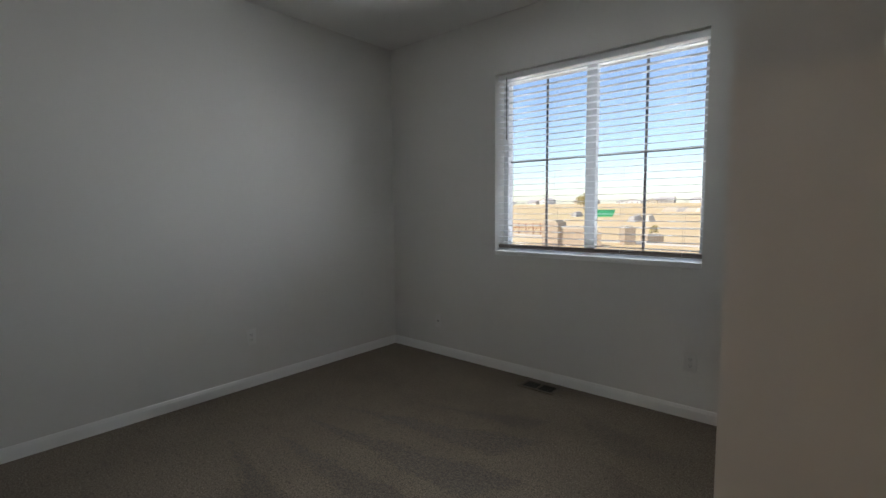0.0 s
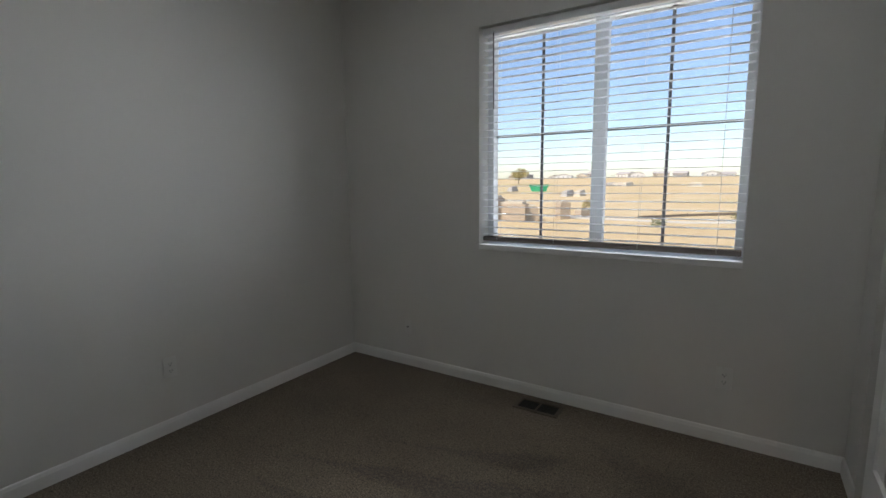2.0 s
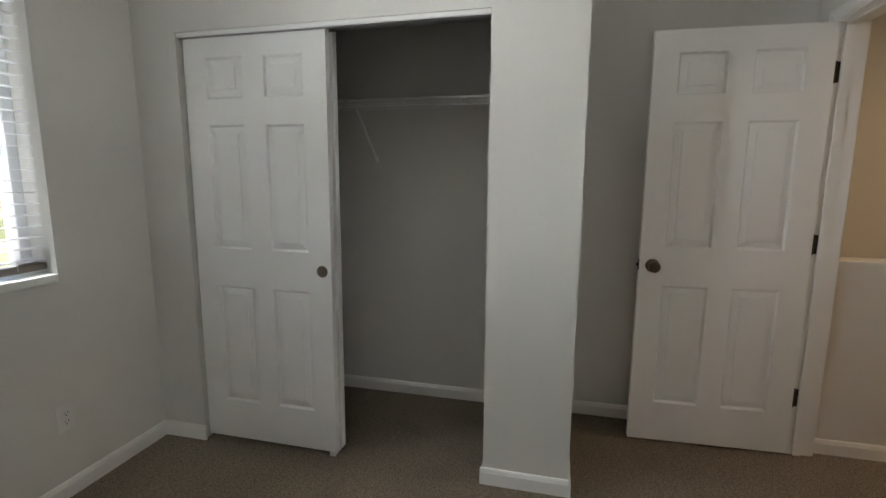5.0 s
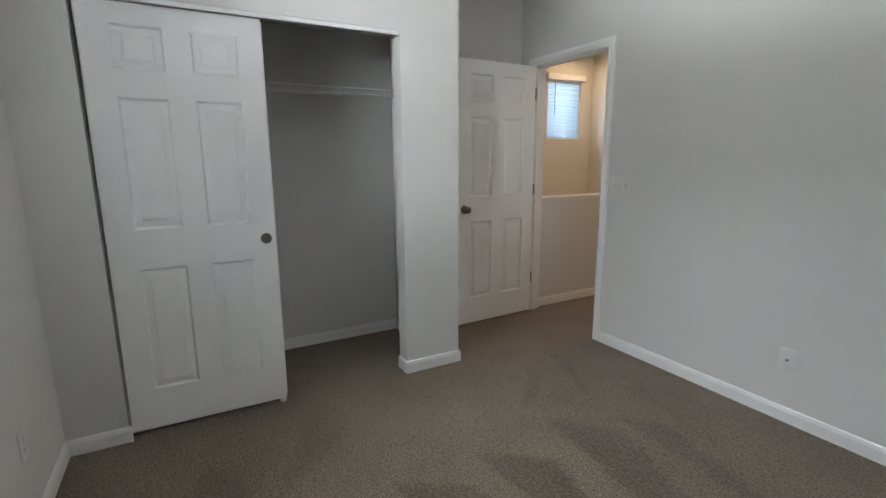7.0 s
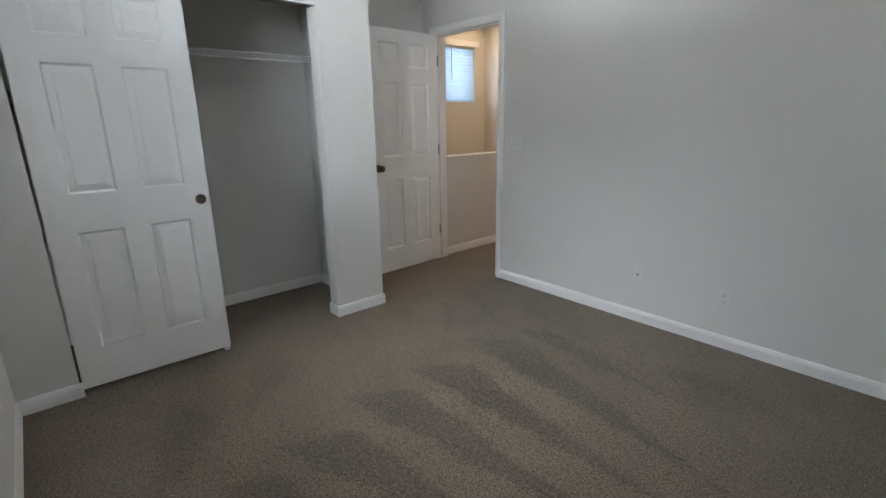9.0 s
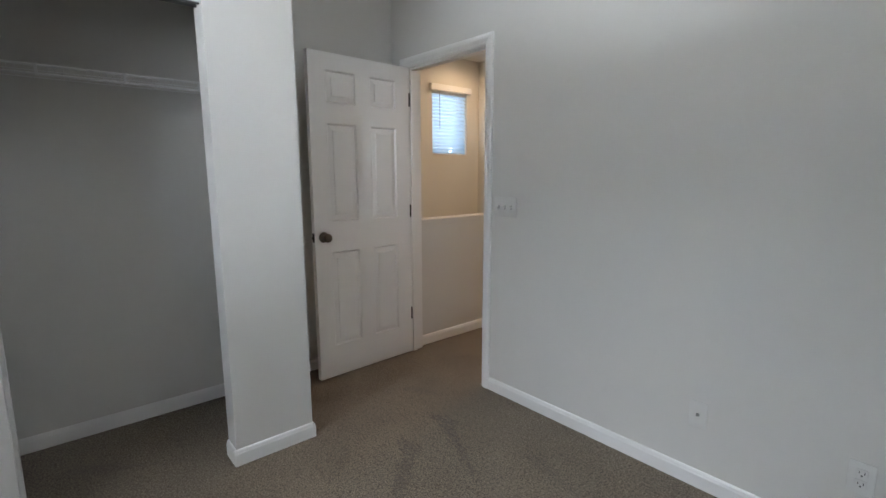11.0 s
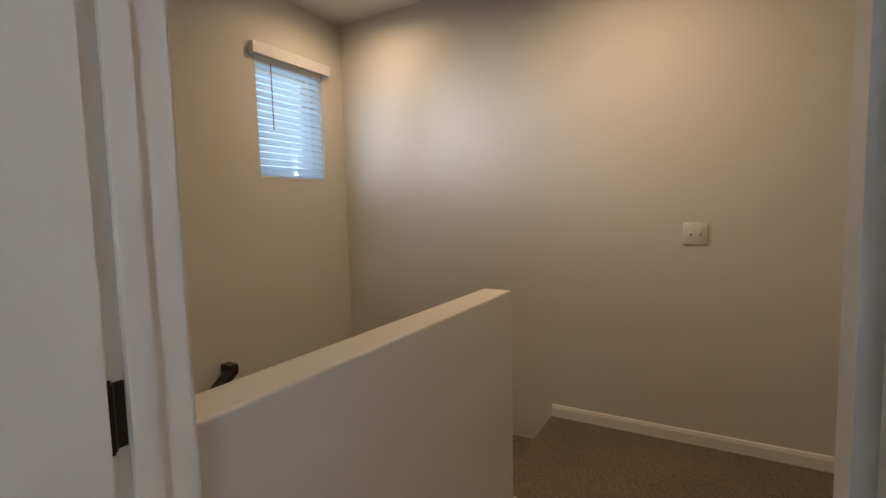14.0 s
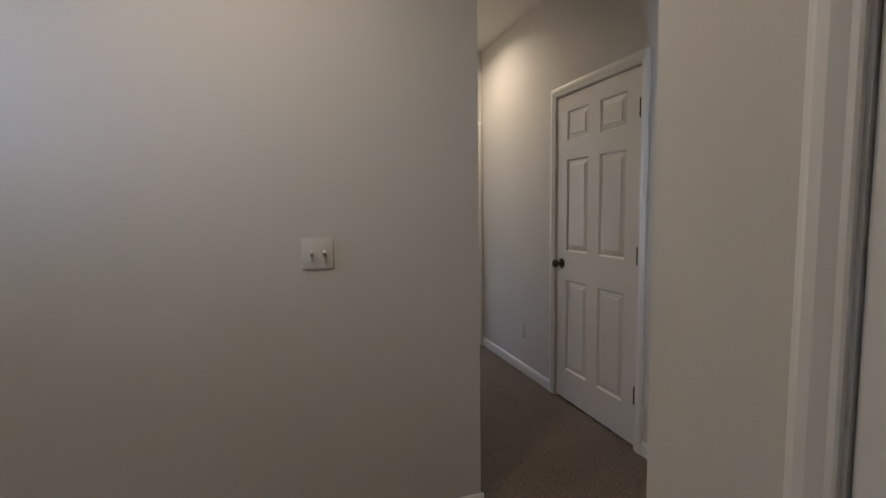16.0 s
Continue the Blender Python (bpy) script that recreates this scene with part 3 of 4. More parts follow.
shelf = thing("wire_shelf", "white coated wire closet shelf with hanging rail", "shelf")
XF, ZT, ZB = 1.625, 1.762, 1.727
s = Shape()
for z in (ZT, ZB):
    s = Shape().rod((XF, 1.0, z), (XF, 2.96, z), 0.0055)
    part("front_rail", s, WIRE, shelf)
for x in (1.72, 1.82, XE - 0.012):
    part("long_wire", Shape().rod((x, 1.0, ZT - 0.007), (x, 2.96, ZT - 0.007), 0.002), WIRE, shelf)
wire = Shape().rod((XF, 0, ZT - 0.003), (XE - 0.002, 0, ZT - 0.003), 0.0006, 5).mesh("cross_wire", WIRE)
for i in range(77):
    o = new("cross_wire", wire)
    o.parent = shelf
    o.matrix_basis = pose(0, 1.0 + 0.0254 * i, 0)
for i in range(7):
    y = 1.172 + 0.302 * i
    part("rail_post", Shape().chamfer(XF - 0.007, y - 0.006, ZB - 0.006, XF - 0.0035, y + 0.006, ZT + 0.006, 0.001), WIRE, shelf)
for y in (2.04,):
    part("brace", Shape().sweep([(-0.006, -0.003), (0.006, -0.003), (0.006, 0.003), (-0.006, 0.003)], (XF + 0.003, y, ZB), (XE - 0.003, y, 1.462), (0, 1, 0), (0.66, 0, 0.75)), WIRE, shelf, "white diagonal brace")
    part("brace_clip", Shape().chamfer(XE - 0.012, y - 0.009, 1.445, XE, y + 0.009, 1.48, 0.003), WIRE, shelf)


# ---- windows ----
win = thing("window_1", "white vinyl sliding window with dark grilles", "window")
tagged(win, kind="structure")
x0, z0, x1, z1 = WIN
Y0, Y1 = YN + 0.125, YN + 0.195
fw = 0.042
s = Shape()
s.chamfer(x0, Y0, z0, x0 + fw, Y1, z1, 0.004).chamfer(x1 - fw, Y0, z0, x1, Y1, z1, 0.004)
s.chamfer(x0 + fw, Y0, z0, x1 - fw, Y1, z0 + fw, 0.004).chamfer(x0 + fw, Y0, z1 - fw, x1 - fw, Y1, z1, 0.004)
part("window_frame", s, VINYL, win)
xm = -0.053
part("meeting_stile", Shape().chamfer(xm - 0.038, Y0 + 0.006, z0 + fw, xm + 0.038, Y1 - 0.012, z1 - fw, 0.004), VINYL, win)
GRILLE = plain("grille_bar", (0.30, 0.31, 0.33), 0.4)
zg, yg = 1.66, YN + 0.165
for ga, gb, gx in ((x0 + fw, xm - 0.038, -0.411), (xm + 0.038, x1 - fw, 0.309)):
    pane = part("pane", Shape().box(ga, yg - 0.008, z0 + fw, gb, yg - 0.005, z1 - fw), GLASS, win, "clear glass pane")
    pane.visible_shadow = False
    part("grille", Shape().box(gx - 0.0085, yg, z0 + fw, gx + 0.0085, yg + 0.008, z1 - fw), GRILLE, win)
    part("grille", Shape().box(ga, yg + 0.001, zg - 0.0085, gx - 0.009, yg + 0.007, zg + 0.0085).box(gx + 0.009, yg + 0.001, zg - 0.0085, gb, yg + 0.007, zg + 0.0085), GRILLE, win)
part("window_sill", Shape().chamfer(x0, YN - 0.006, z0 - 0.001, x1, Y0, z0 + 0.034, 0.004), TRIM, win, "white painted sill board")


def slat_shape(length, depth, crown, axis):
    """A crowned slat centred at the origin."""
    s, pts = Shape(), []
    n = 5
    for side in (0, 1):
        for i in range(n):
            u = -1 + 2 * i / (n - 1)
            zc = crown * (1 - u * u) + (0.0009 if side == 0 else -0.0009)
            for e in (-1, 1):
                pts.append((e * length / 2, u * depth / 2, zc) if axis == "x" else (u * depth / 2, e * length / 2, zc))
    f = []
    for i in range(n - 1):
        f.append((2 * i, 2 * i + 1, 2 * i + 3, 2 * i + 2))
        o = 2 * n
        f.append((o + 2 * i, o + 2 * i + 2, o + 2 * i + 3, o + 2 * i + 1))
    o = 2 * n
    f += [(0, o, o + 1, 1), (2 * n - 2, 2 * n - 1, o + 2 * n - 1, o + 2 * n - 2)]
    f += [tuple(2 * i for i in range(n)) + tuple(o + 2 * i for i in reversed(range(n))), tuple(2 * i + 1 for i in range(n)) + tuple(o + 2 * i + 1 for i in reversed(range(n)))]
    return s.add(pts, f)


blind = thing("window_blind", "white two-inch slat blind, lowered with open slats", "blind")
yb = YN + 0.062
part("headrail", Shape().chamfer(x0 + 0.006, yb - 0.03, z1 - 0.045, x1 - 0.006, yb + 0.028, z1 - 0.004, 0.003), VINYL, blind)
part("bottom_rail", Shape().chamfer(x0 + 0.008, yb - 0.026, 0.981, x1 - 0.008, yb + 0.026, 1.011, 0.006), RAIL_SHADE, blind, "bottom rail painted dark as if backlit")
proto = slat_shape(x1 - x0 - 0.018, 0.050, 0.0014, "x").mesh("slat", SLAT, True)
PITCH, SLAT_Z0 = 0.0447, 1.026
for i in range(28):
    o = new("slat", proto)
    o.parent = blind
    o.matrix_basis = pose((x0 + x1) / 2, yb, SLAT_Z0 + PITCH * i, 1.5 + random.uniform(-0.6, 0.6), random.uniform(-0.06, 0.06), 0)
for x in (-0.66, -0.28, 0.20, 0.58):
    s = Shape()
    for y in (yb - 0.027, yb + 0.027):
        s.rod((x, y, 0.99), (x, y, z1 - 0.04), 0.0007, 4)
    part("ladder_cord", s, CORD, blind)
part("wand", Shape().rod((-0.684, yb - 0.036, 2.275), (-0.680, yb - 0.040, 1.818), 0.0042, 6).rod((-0.684, yb - 0.036, 2.285), (-0.684, yb - 0.02, 2.292), 0.002, 6), WAND, blind, "clear dark tilt wand")
for x in (-0.55, -0.2, 0.15, 0.5):
    part("rail_plug", Shape().lathe(pose(x, yb - 0.012, 0.9815, 180, 0, 0), [(0.007, 0.0), (0.007, 0.002), (0.003, 0.004)], 12), SLOT, blind)

hwin = thing("window_2", "small white vinyl stairwell window", "window")
tagged(hwin, kind="structure")
y0, hz0, y1, hz1 = HWIN
X0, X1 = SX + 0.125, SX + 0.19
s = Shape()
s.chamfer(X0, y0, hz0, X1, y0 + 0.04, hz1, 0.004).chamfer(X0, y1 - 0.04, hz0, X1, y1, hz1, 0.004)
s.chamfer(X0, y0 + 0.04, hz0, X1, y1 - 0.04, hz0 + 0.04, 0.004).chamfer(X0, y0 + 0.04, hz1 - 0.04, X1, y1 - 0.04, hz1, 0.004)
part("window_frame", s, VINYL, hwin)
pane = part("pane", Shape().box(X0 + 0.03, y0 + 0.04, hz0 + 0.04, X0 + 0.033, y1 - 0.04, hz1 - 0.04), GLASS, hwin, "clear glass pane")
pane.visible_shadow = False
part("window_sill", Shape().chamfer(SX - 0.004, y0, hz0 - 0.001, X0, y1, hz0 + 0.012, 0.003), TRIM, hwin, "white painted sill board")

hb = thing("stair_blind", "white slat blind and valance, closed slats tinted sky blue", "blind")
xb = SX + 0.03
part("valance", Shape().chamfer(SX - 0.045, y0 - 0.045, hz1 - 0.012, SX - 0.032, y1 + 0.045, hz1 + 0.062, 0.004).chamfer(SX - 0.034, y0 - 0.045, hz1 - 0.012, SX - 0.001, y0 - 0.033, hz1 + 0.062, 0.003).chamfer(SX - 0.034, y1 + 0.033, hz1 - 0.012, SX - 0.001, y1 + 0.045, hz1 + 0.062, 0.003), VINYL, hb, "moulded white valance")
part("headrail", Shape().chamfer(SX + 0.002, y0 + 0.006, hz1 - 0.045, SX + 0.058, y1 - 0.006, hz1 - 0.003, 0.003), VINYL, hb)
part("bottom_rail", Shape().chamfer(xb - 0.012, y0 + 0.008, hz0 + 0.020, xb + 0.012, y1 - 0.008, hz0 + 0.040, 0.004), SLAT_SKYLIT, hb)
proto = slat_shape(y1 - y0 - 0.016, 0.050, 0.0022, "y").mesh("slat", SLAT_SKYLIT, True)
for i in range(16):
    o = new("slat", proto)
    o.parent = hb
    o.matrix_basis = pose(xb, (y0 + y1) / 2, hz0 + 0.062 + 0.0437 * i, random.uniform(-0.1, 0.1), -58 + random.uniform(-2, 2), 0)
for y in (y0 + 0.11, y1 - 0.11):
    part("ladder_cord", Shape().rod((xb - 0.018, y, hz0 + 0.03), (xb - 0.018, y, hz1 - 0.04), 0.0009, 4), CORD, hb)
part("wand", Shape().rod((SX - 0.002, y1 - 0.12, hz1 - 0.04), (SX - 0.004, y1 - 0.12, hz1 - 0.46), 0.004, 6), WAND, hb, "clear tilt wand")


# ---- fittings on walls and floor ----
def wall_pose(x, y, z, out):
    """Local x runs along the wall, y out of it, z up."""
    return pose(x, y, z, 0, 0, {"n": 0, "e": -90, "s": 180, "w": 90}[out])


def plate_thing(name, label, category, x, y, z, out, w, h):
    ob = thing(name, label, category, wall_pose(x, y, z, out))
    part("plate", Shape().chamfer(-w / 2, 0, -h / 2, w / 2, 0.006, h / 2, 0.0025), PLATE, ob, "", True)
    return ob


def screw(ob, x, z):
    part("screw", Shape().lathe(pose(x, 0.0055, z, -90, 0, 0), [(0.0032, 0), (0.003, 0.001), (0.001, 0.0014)], 10), PLATE, ob)


def outlet(x, y, z, out):
    ob = plate_thing("power_outlet", "white duplex power outlet on the wall", "outlet", x, y, z, out, 0.072, 0.116)
    for dz in (-0.0195, 0.0195):
        f = part("receptacle", Shape().chamfer(-0.0165, 0.004, dz - 0.0145, 0.0165, 0.0078, dz + 0.0145, 0.0018), PLATE, ob)
        part("slots", Shape().box(-0.0085, 0.007, dz - 0.003, -0.006, 0.0083, dz + 0.007).box(0.006, 0.007, dz - 0.002, 0.0082, 0.0083, dz + 0.006).box(-0.0025, 0.007, dz - 0.011, 0.0025, 0.0083, dz - 0.006), SLOT, f, "dark slots")
    screw(ob, 0, 0)


def cable_jack(x, y, z, out):
    ob = plate_thing("cable_jack", "white wall plate with a single cable jack", "jack", x, y, z, out, 0.072, 0.116)
    part("connector", Shape().lathe(pose(0, 0.005, 0, -90, 0, 0), [(0.0075, 0), (0.0075, 0.003), (0.0048, 0.0035), (0.0048, 0.011), (0.003, 0.011)], 12), METAL, ob, "threaded metal connector")
    screw(ob, 0, 0.042)
    screw(ob, 0, -0.042)


def switches(x, y, z, out, n, ups):
    w = 0.070 + 0.046 * (n - 1)
    ob = plate_thing("light_switch", "white %s-toggle light switch plate" % {2: "two", 3: "three"}[n], "switch", x, y, z, out, w, 0.116)
    for i in range(n):
        cx = (i - (n - 1) / 2) * 0.046
        # raised grey block carries the toggle slot's shade as colour
        part("surround", Shape().chamfer(cx - 0.0053, 0.005, -0.0115, cx + 0.0053, 0.0064, 0.0115, 0.0006), SLOT_SHADE, ob, "toggle slot with its shade painted grey")
        tilt = 28 if ups[i] else -28
        t = part("toggle", Shape().chamfer(-0.0046, 0, -0.0060, 0.0046, 0.018, 0.0060, 0.0015), PLATE, ob)
        t.matrix_basis = pose(cx, 0.005, 0, tilt, 0, 0)
        screw(ob, cx, 0.030)
        screw(ob, cx, -0.030)


outlet(XW, 1.512, 0.37, "e")
outlet(0.657, YN, 0.352, "s")
cable_jack(-1.375, YN, 0.300, "s")
cable_jack(-0.268, YS, 0.324, "n")
outlet(-0.789, YS, 0.306, "n")
outlet(CX, -4.21, 0.344, "e")
switches(0.828, YS, 1.135, "n", 3, (1, 1, 0))
switches(1.157, SY, 1.165, "n", 2, (1, 1))

vent = thing("floor_vent", "brown metal floor register in the carpet", "vent")
va, vb, vc, vd = -0.428, 2.748, -0.150, 2.896
s = Shape()
for q in ((va, vb, vc, vb + 0.022), (va, vd - 0.022, vc, vd), (va, vb + 0.022, va + 0.022, vd - 0.022), (vc - 0.022, vb + 0.022, vc, vd - 0.022)):
    s.chamfer(q[0], q[1], 0.0, q[2], q[3], 0.009, 0.003)
part("flange", s, VENT, vent)
part("divider", Shape().chamfer((va + vc) / 2 - 0.006, vb + 0.022, 0.0, (va + vc) / 2 + 0.006, vd - 0.022, 0.008, 0.002), VENT, vent)
# no duct below: a thin dark sheet imitates its shade
part("duct", Shape().box(va + 0.02, vb + 0.02, 0.0005, vc - 0.02, vd - 0.02, 0.002), DUCT_SHADE, vent, "dark sheet standing for duct shade")
for i in range(18):
    x = va + 0.029 + i * (vc - va - 0.058) / 17
    if abs(x - (va + vc) / 2) > 0.009:
        lv = part("louvre", Shape().box(-0.0012, vb + 0.022, -0.001, 0.0012, vd - 0.022, 0.006), LOUVRE_SHADED, vent)
        lv.matrix_basis = pose(x, 0, 0.0025, 0, 30 if x < (va + vc) / 2 else -30, 0)


def recessed_light(x, y):
    ob = thing("recessed_light", "white trimmed recessed ceiling lamp, lit", "ceiling light", pose(x, y, H), "recessed lights")
    part("trim_ring", Shape().lathe(Matrix(), [(0.092, 0.0), (0.090, -0.005), (0.080, -0.008), (0.068, -0.005), (0.066, -0.002), (0.092, -0.0005)], 36), TRIM, ob, "", True)
    part("lens", Shape().lathe(Matrix(), [(0.066, -0.002), (0.064, -0.006), (0.040, -0.008), (0.004, -0.009)], 32), LENS, ob, "glowing lens", True)


recessed_light(3.075, -2.267)
recessed_light(0.0, -4.55)
recessed_light(1.45, -1.95)


# ---- outdoors ----
def smooth_step(a, b, v):
    u = min(1.0, max(0.0, (v - a) / (b - a)))
    return u * u * (3 - 2 * u)


def ground_z(x, y):
    return -3.0 + 6.5 * smooth_step(50, 420, math.hypot(x, y)) + 0.5 * smooth_step(20, 90, x)


def ground_material():
    m, nt, b = nodes_of("dry_field")
    tc = nt.nodes.new("ShaderNodeTexCoord").outputs["Object"]
    fine, mid, wide = noise_tex(nt, 2.5, 6, 0.7, tc), noise_tex(nt, 0.12, 5, 0.6, tc), noise_tex(nt, 0.018, 4, 0.6, tc)
    c = mixed(nt, fine, (0.44, 0.32, 0.16), (0.66, 0.51, 0.29))
    c = mixed(nt, ramp(nt, mid, [(0.42, (0, 0, 0)), (0.66, (1, 1, 1))]), c, (0.60, 0.48, 0.29))
    c = mixed(nt, ramp(nt, wide, [(0.5, (0, 0, 0)), (0.72, (0.8, 0.8, 0.8))]), c, (0.46, 0.40, 0.20))
    nt.links.new(c, b.inputs["Base Color"])
    b.inputs["Roughness"].default_value = 1.0
    bump(nt, b, fine, 0.6, 0.2)
    return m


FIELD = ground_material()
LAWN = plain("green_lawn", (0.27, 0.31, 0.13), 1.0, 0, 3.0, 0.25, 0.5, 0.05, 0.2)
PAVE = plain("pale_concrete", (0.60, 0.56, 0.48), 0.9, 0, 4.0, 0.12, 0.2, 0.01, 0.3)
STUCCO = plain("stucco_cream", (0.56, 0.50, 0.40), 0.9, 0, 6.0, 0.08)
STUCCO_YELLOW = plain("stucco_ochre", (0.60, 0.46, 0.28), 0.9, 0, 6.0, 0.08)
STUCCO_GREY = plain("siding_grey", (0.40, 0.38, 0.35), 0.9, 0, 6.0, 0.08)
STUCCO_WHITE = plain("siding_white", (0.72, 0.71, 0.69), 0.9, 0, 6.0, 0.05)
SHINGLE = plain("grey_shingle", (0.30, 0.29, 0.29), 0.95, 0, 3.0, 0.25)
BLOCKS = plain("sand_blocks", (0.47, 0.38, 0.28), 0.95, 0, 3.0, 0.2)
# grey shingle for far roofs, distance haze painted in as a lighter colour
SHINGLE_HAZY = plain("hazy_shingle", (0.48, 0.45, 0.43), 0.95, 0, 3.0, 0.2)
DARK_PANE = plain("dark_pane", (0.07, 0.08, 0.10), 0.15)
BARK = plain("bark", (0.13, 0.095, 0.06), 0.95, 0, 12, 0.3)
LEAF_YELLOW = plain("leaf_autumn", (0.48, 0.41, 0.18), 0.8, 0, 5.0, 0.35, 0, 0, 0.8)
LEAF_GREEN = plain("leaf_green", (0.19, 0.21, 0.09), 0.8, 0, 5.0, 0.35, 0, 0, 0.8)
LEAF_DARK = plain("leaf_dark", (0.11, 0.12, 0.06), 0.8, 0, 5.0, 0.35, 0, 0, 0.8)
# skyline leaves lightened: the haze of distance is put into their colour
LEAF_HAZY = plain("leaf_hazy", (0.20, 0.19, 0.13), 0.9, 0, 5.0, 0.3, 0, 0, 0.8)
RUST = plain("rusted_steel", (0.34, 0.12, 0.05), 0.85, 0.1, 8, 0.3)
POLE = plain("pole_brown", (0.11, 0.085, 0.07), 0.5, 0.3, 10, 0.1)
BLUE = plain("blue_tarp", (0.10, 0.16, 0.42), 0.6)
GREEN_STEEL = plain("green_steel", (0.03, 0.36, 0.17), 0.5, 0, 4, 0.1)
SILT = plain("silt_cloth", (0.20, 0.165, 0.13), 0.9, 0, 5, 0.3)

n, lo, hi = 60, -1500.0, 1500.0
gs = Shape()
def spread(i):
    u = -1 + 2 * i / n
    return math.copysign(abs(u) ** 2.2, u) * 2500
ax = [spread(i) for i in range(n + 1)]
gs.add([(x, y, ground_z(x, y)) for y in ax for x in ax], [(j * (n + 1) + i, j * (n + 1) + i + 1, (j + 1) * (n + 1) + i + 1, (j + 1) * (n + 1) + i) for j in range(n) for i in range(n)])
g = setting("ground", gs, FIELD, "dry golden grass field rising to the horizon", "ground", True)


def strip(name, centre, width, material, label, category, lift):
    """A band laid on the ground along a line of points."""
    pts = []
    line = []
    for (xa, ya), (xb, yb_) in zip(centre, centre[1:]):
        k = max(2, int(math.hypot(xb - xa, yb_ - ya) / 3))
        line += [(xa + (xb - xa) * i / k, ya + (yb_ - ya) * i / k) for i in range(k)]
    line.append(centre[-1])
    for i, (x, y) in enumerate(line):
        a, b = line[max(0, i - 1)], line[min(len(line) - 1, i + 1)]
        t = Vector((b[0] - a[0], b[1] - a[1])).normalized()
        for sg in (-1, 1):
            px, py = x - t.y * sg * width / 2, y + t.x * sg * width / 2
            pts.append((px, py, ground_z(px, py) + lift))
    f = [(2 * i, 2 * i + 1, 2 * i + 3, 2 * i + 2) for i in range(len(line) - 1)]
    m = len(pts)
    low = [(x, y, z - lift - 0.3) for x, y, z in pts]
    s = Shape().add(pts + low, f + [(2 * i, 2 * i + 2, m + 2 * i + 2, m + 2 * i) for i in range(len(line) - 1)] + [(2 * i + 1, 2 * i + 3, m + 2 * i + 3, m + 2 * i + 1) for i in range(len(line) - 1)])
    setting(name, s, material, label, category)


strip("lawn", [(7, 36), (14, 41), (24, 45), (60, 47)], 14, LAWN, "mown green lawn", "lawn", 0.05)
strip("pavement", [(4, 31.5), (14, 33.5), (30, 34.5), (60, 33)], 1.6, PAVE, "pale concrete footpath beside the lawn", "pavement", 0.09)
EARTH = plain("bare_earth", (0.50, 0.34, 0.22), 1.0, 0, 2.0, 0.25, 0.4, 0.05, 0.15)
strip("ground_earth", [(22, 72), (34, 74), (48, 72), (66, 66)], 12, EARTH, "bare reddish earth before the houses", "ground", 0.05)
strip("road", [(-60, 70), (-30, 60), (-16, 55), (-4, 53), (2, 56), (10, 66)], 2.2, PAVE, "pale dirt track across the field", "road", 0.06)
strip("road_far", [(-90, 95), (-40, 88), (0, 96), (40, 120)], 2.0, PAVE, "pale dirt track far off", "road", 0.06)


def facade_window(parent, x, y, z, w, h, facing=-1):
    """A framed window on a wall that faces -y in the house's own axes."""
    f = part("window", Shape().box(x - w / 2 - 0.08, y - 0.05, z - 0.08, x + w / 2 + 0.08, y + 0.02, z + h + 0.08), STUCCO_WHITE, parent, "white framed window")
    k = max(1, round(w / 0.75))
    for i in range(k):
        a = x - w / 2 + w * i / k
        part("pane", Shape().box(a + 0.03, y - 0.075, z, a + w / k - 0.03, y - 0.045, z + h), DARK_PANE, f)


def gable_roof(x0, x1, y0, y1, z, rise, along, over=0.4, t=0.18):
    """A pitched roof with its ridge along x or y."""
    s = Shape()
    if along == "x":
        ym = (y0 + y1) / 2
        k = rise / (ym - y0)
        p = [(y0 - over, z - over * k), (ym, z + rise), (y1 + over, z - over * k), (y1 + over, z - over * k + t), (ym, z + rise + t * 1.2), (y0 - over, z - over * k + t)]
        s.sweep(p, (x0 - over, 0, 0), (x1 + over, 0, 0), (0, 1, 0), (0, 0, 1))
    else:
        xm = (x0 + x1) / 2
        k = rise / (xm - x0)
        p = [(x0 - over, z - over * k), (xm, z + rise), (x1 + over, z - over * k), (x1 + over, z - over * k + t), (xm, z + rise + t * 1.2), (x0 - over, z - over * k + t)]
        s.sweep(p, (0, y0 - over, 0), (0, y1 + over, 0), (1, 0, 0), (0, 0, 1))
    return s


def gable_body(x0, x1, y0, y1, z0, z, rise, along):
    s = Shape()
    if along == "x":
        p = [(y0, z0), (y1, z0), (y1, z), ((y0 + y1) / 2, z + rise), (y0, z)]
        return s.sweep(p, (x0, 0, 0), (x1, 0, 0), (0, 1, 0), (0, 0, 1))
    p = [(x0, z0), (x1, z0), (x1, z), ((x0 + x1) / 2, z + rise), (x0, z)]
    return s.sweep(p, (0, y0, 0), (0, y1, 0), (1, 0, 0), (0, 0, 1))


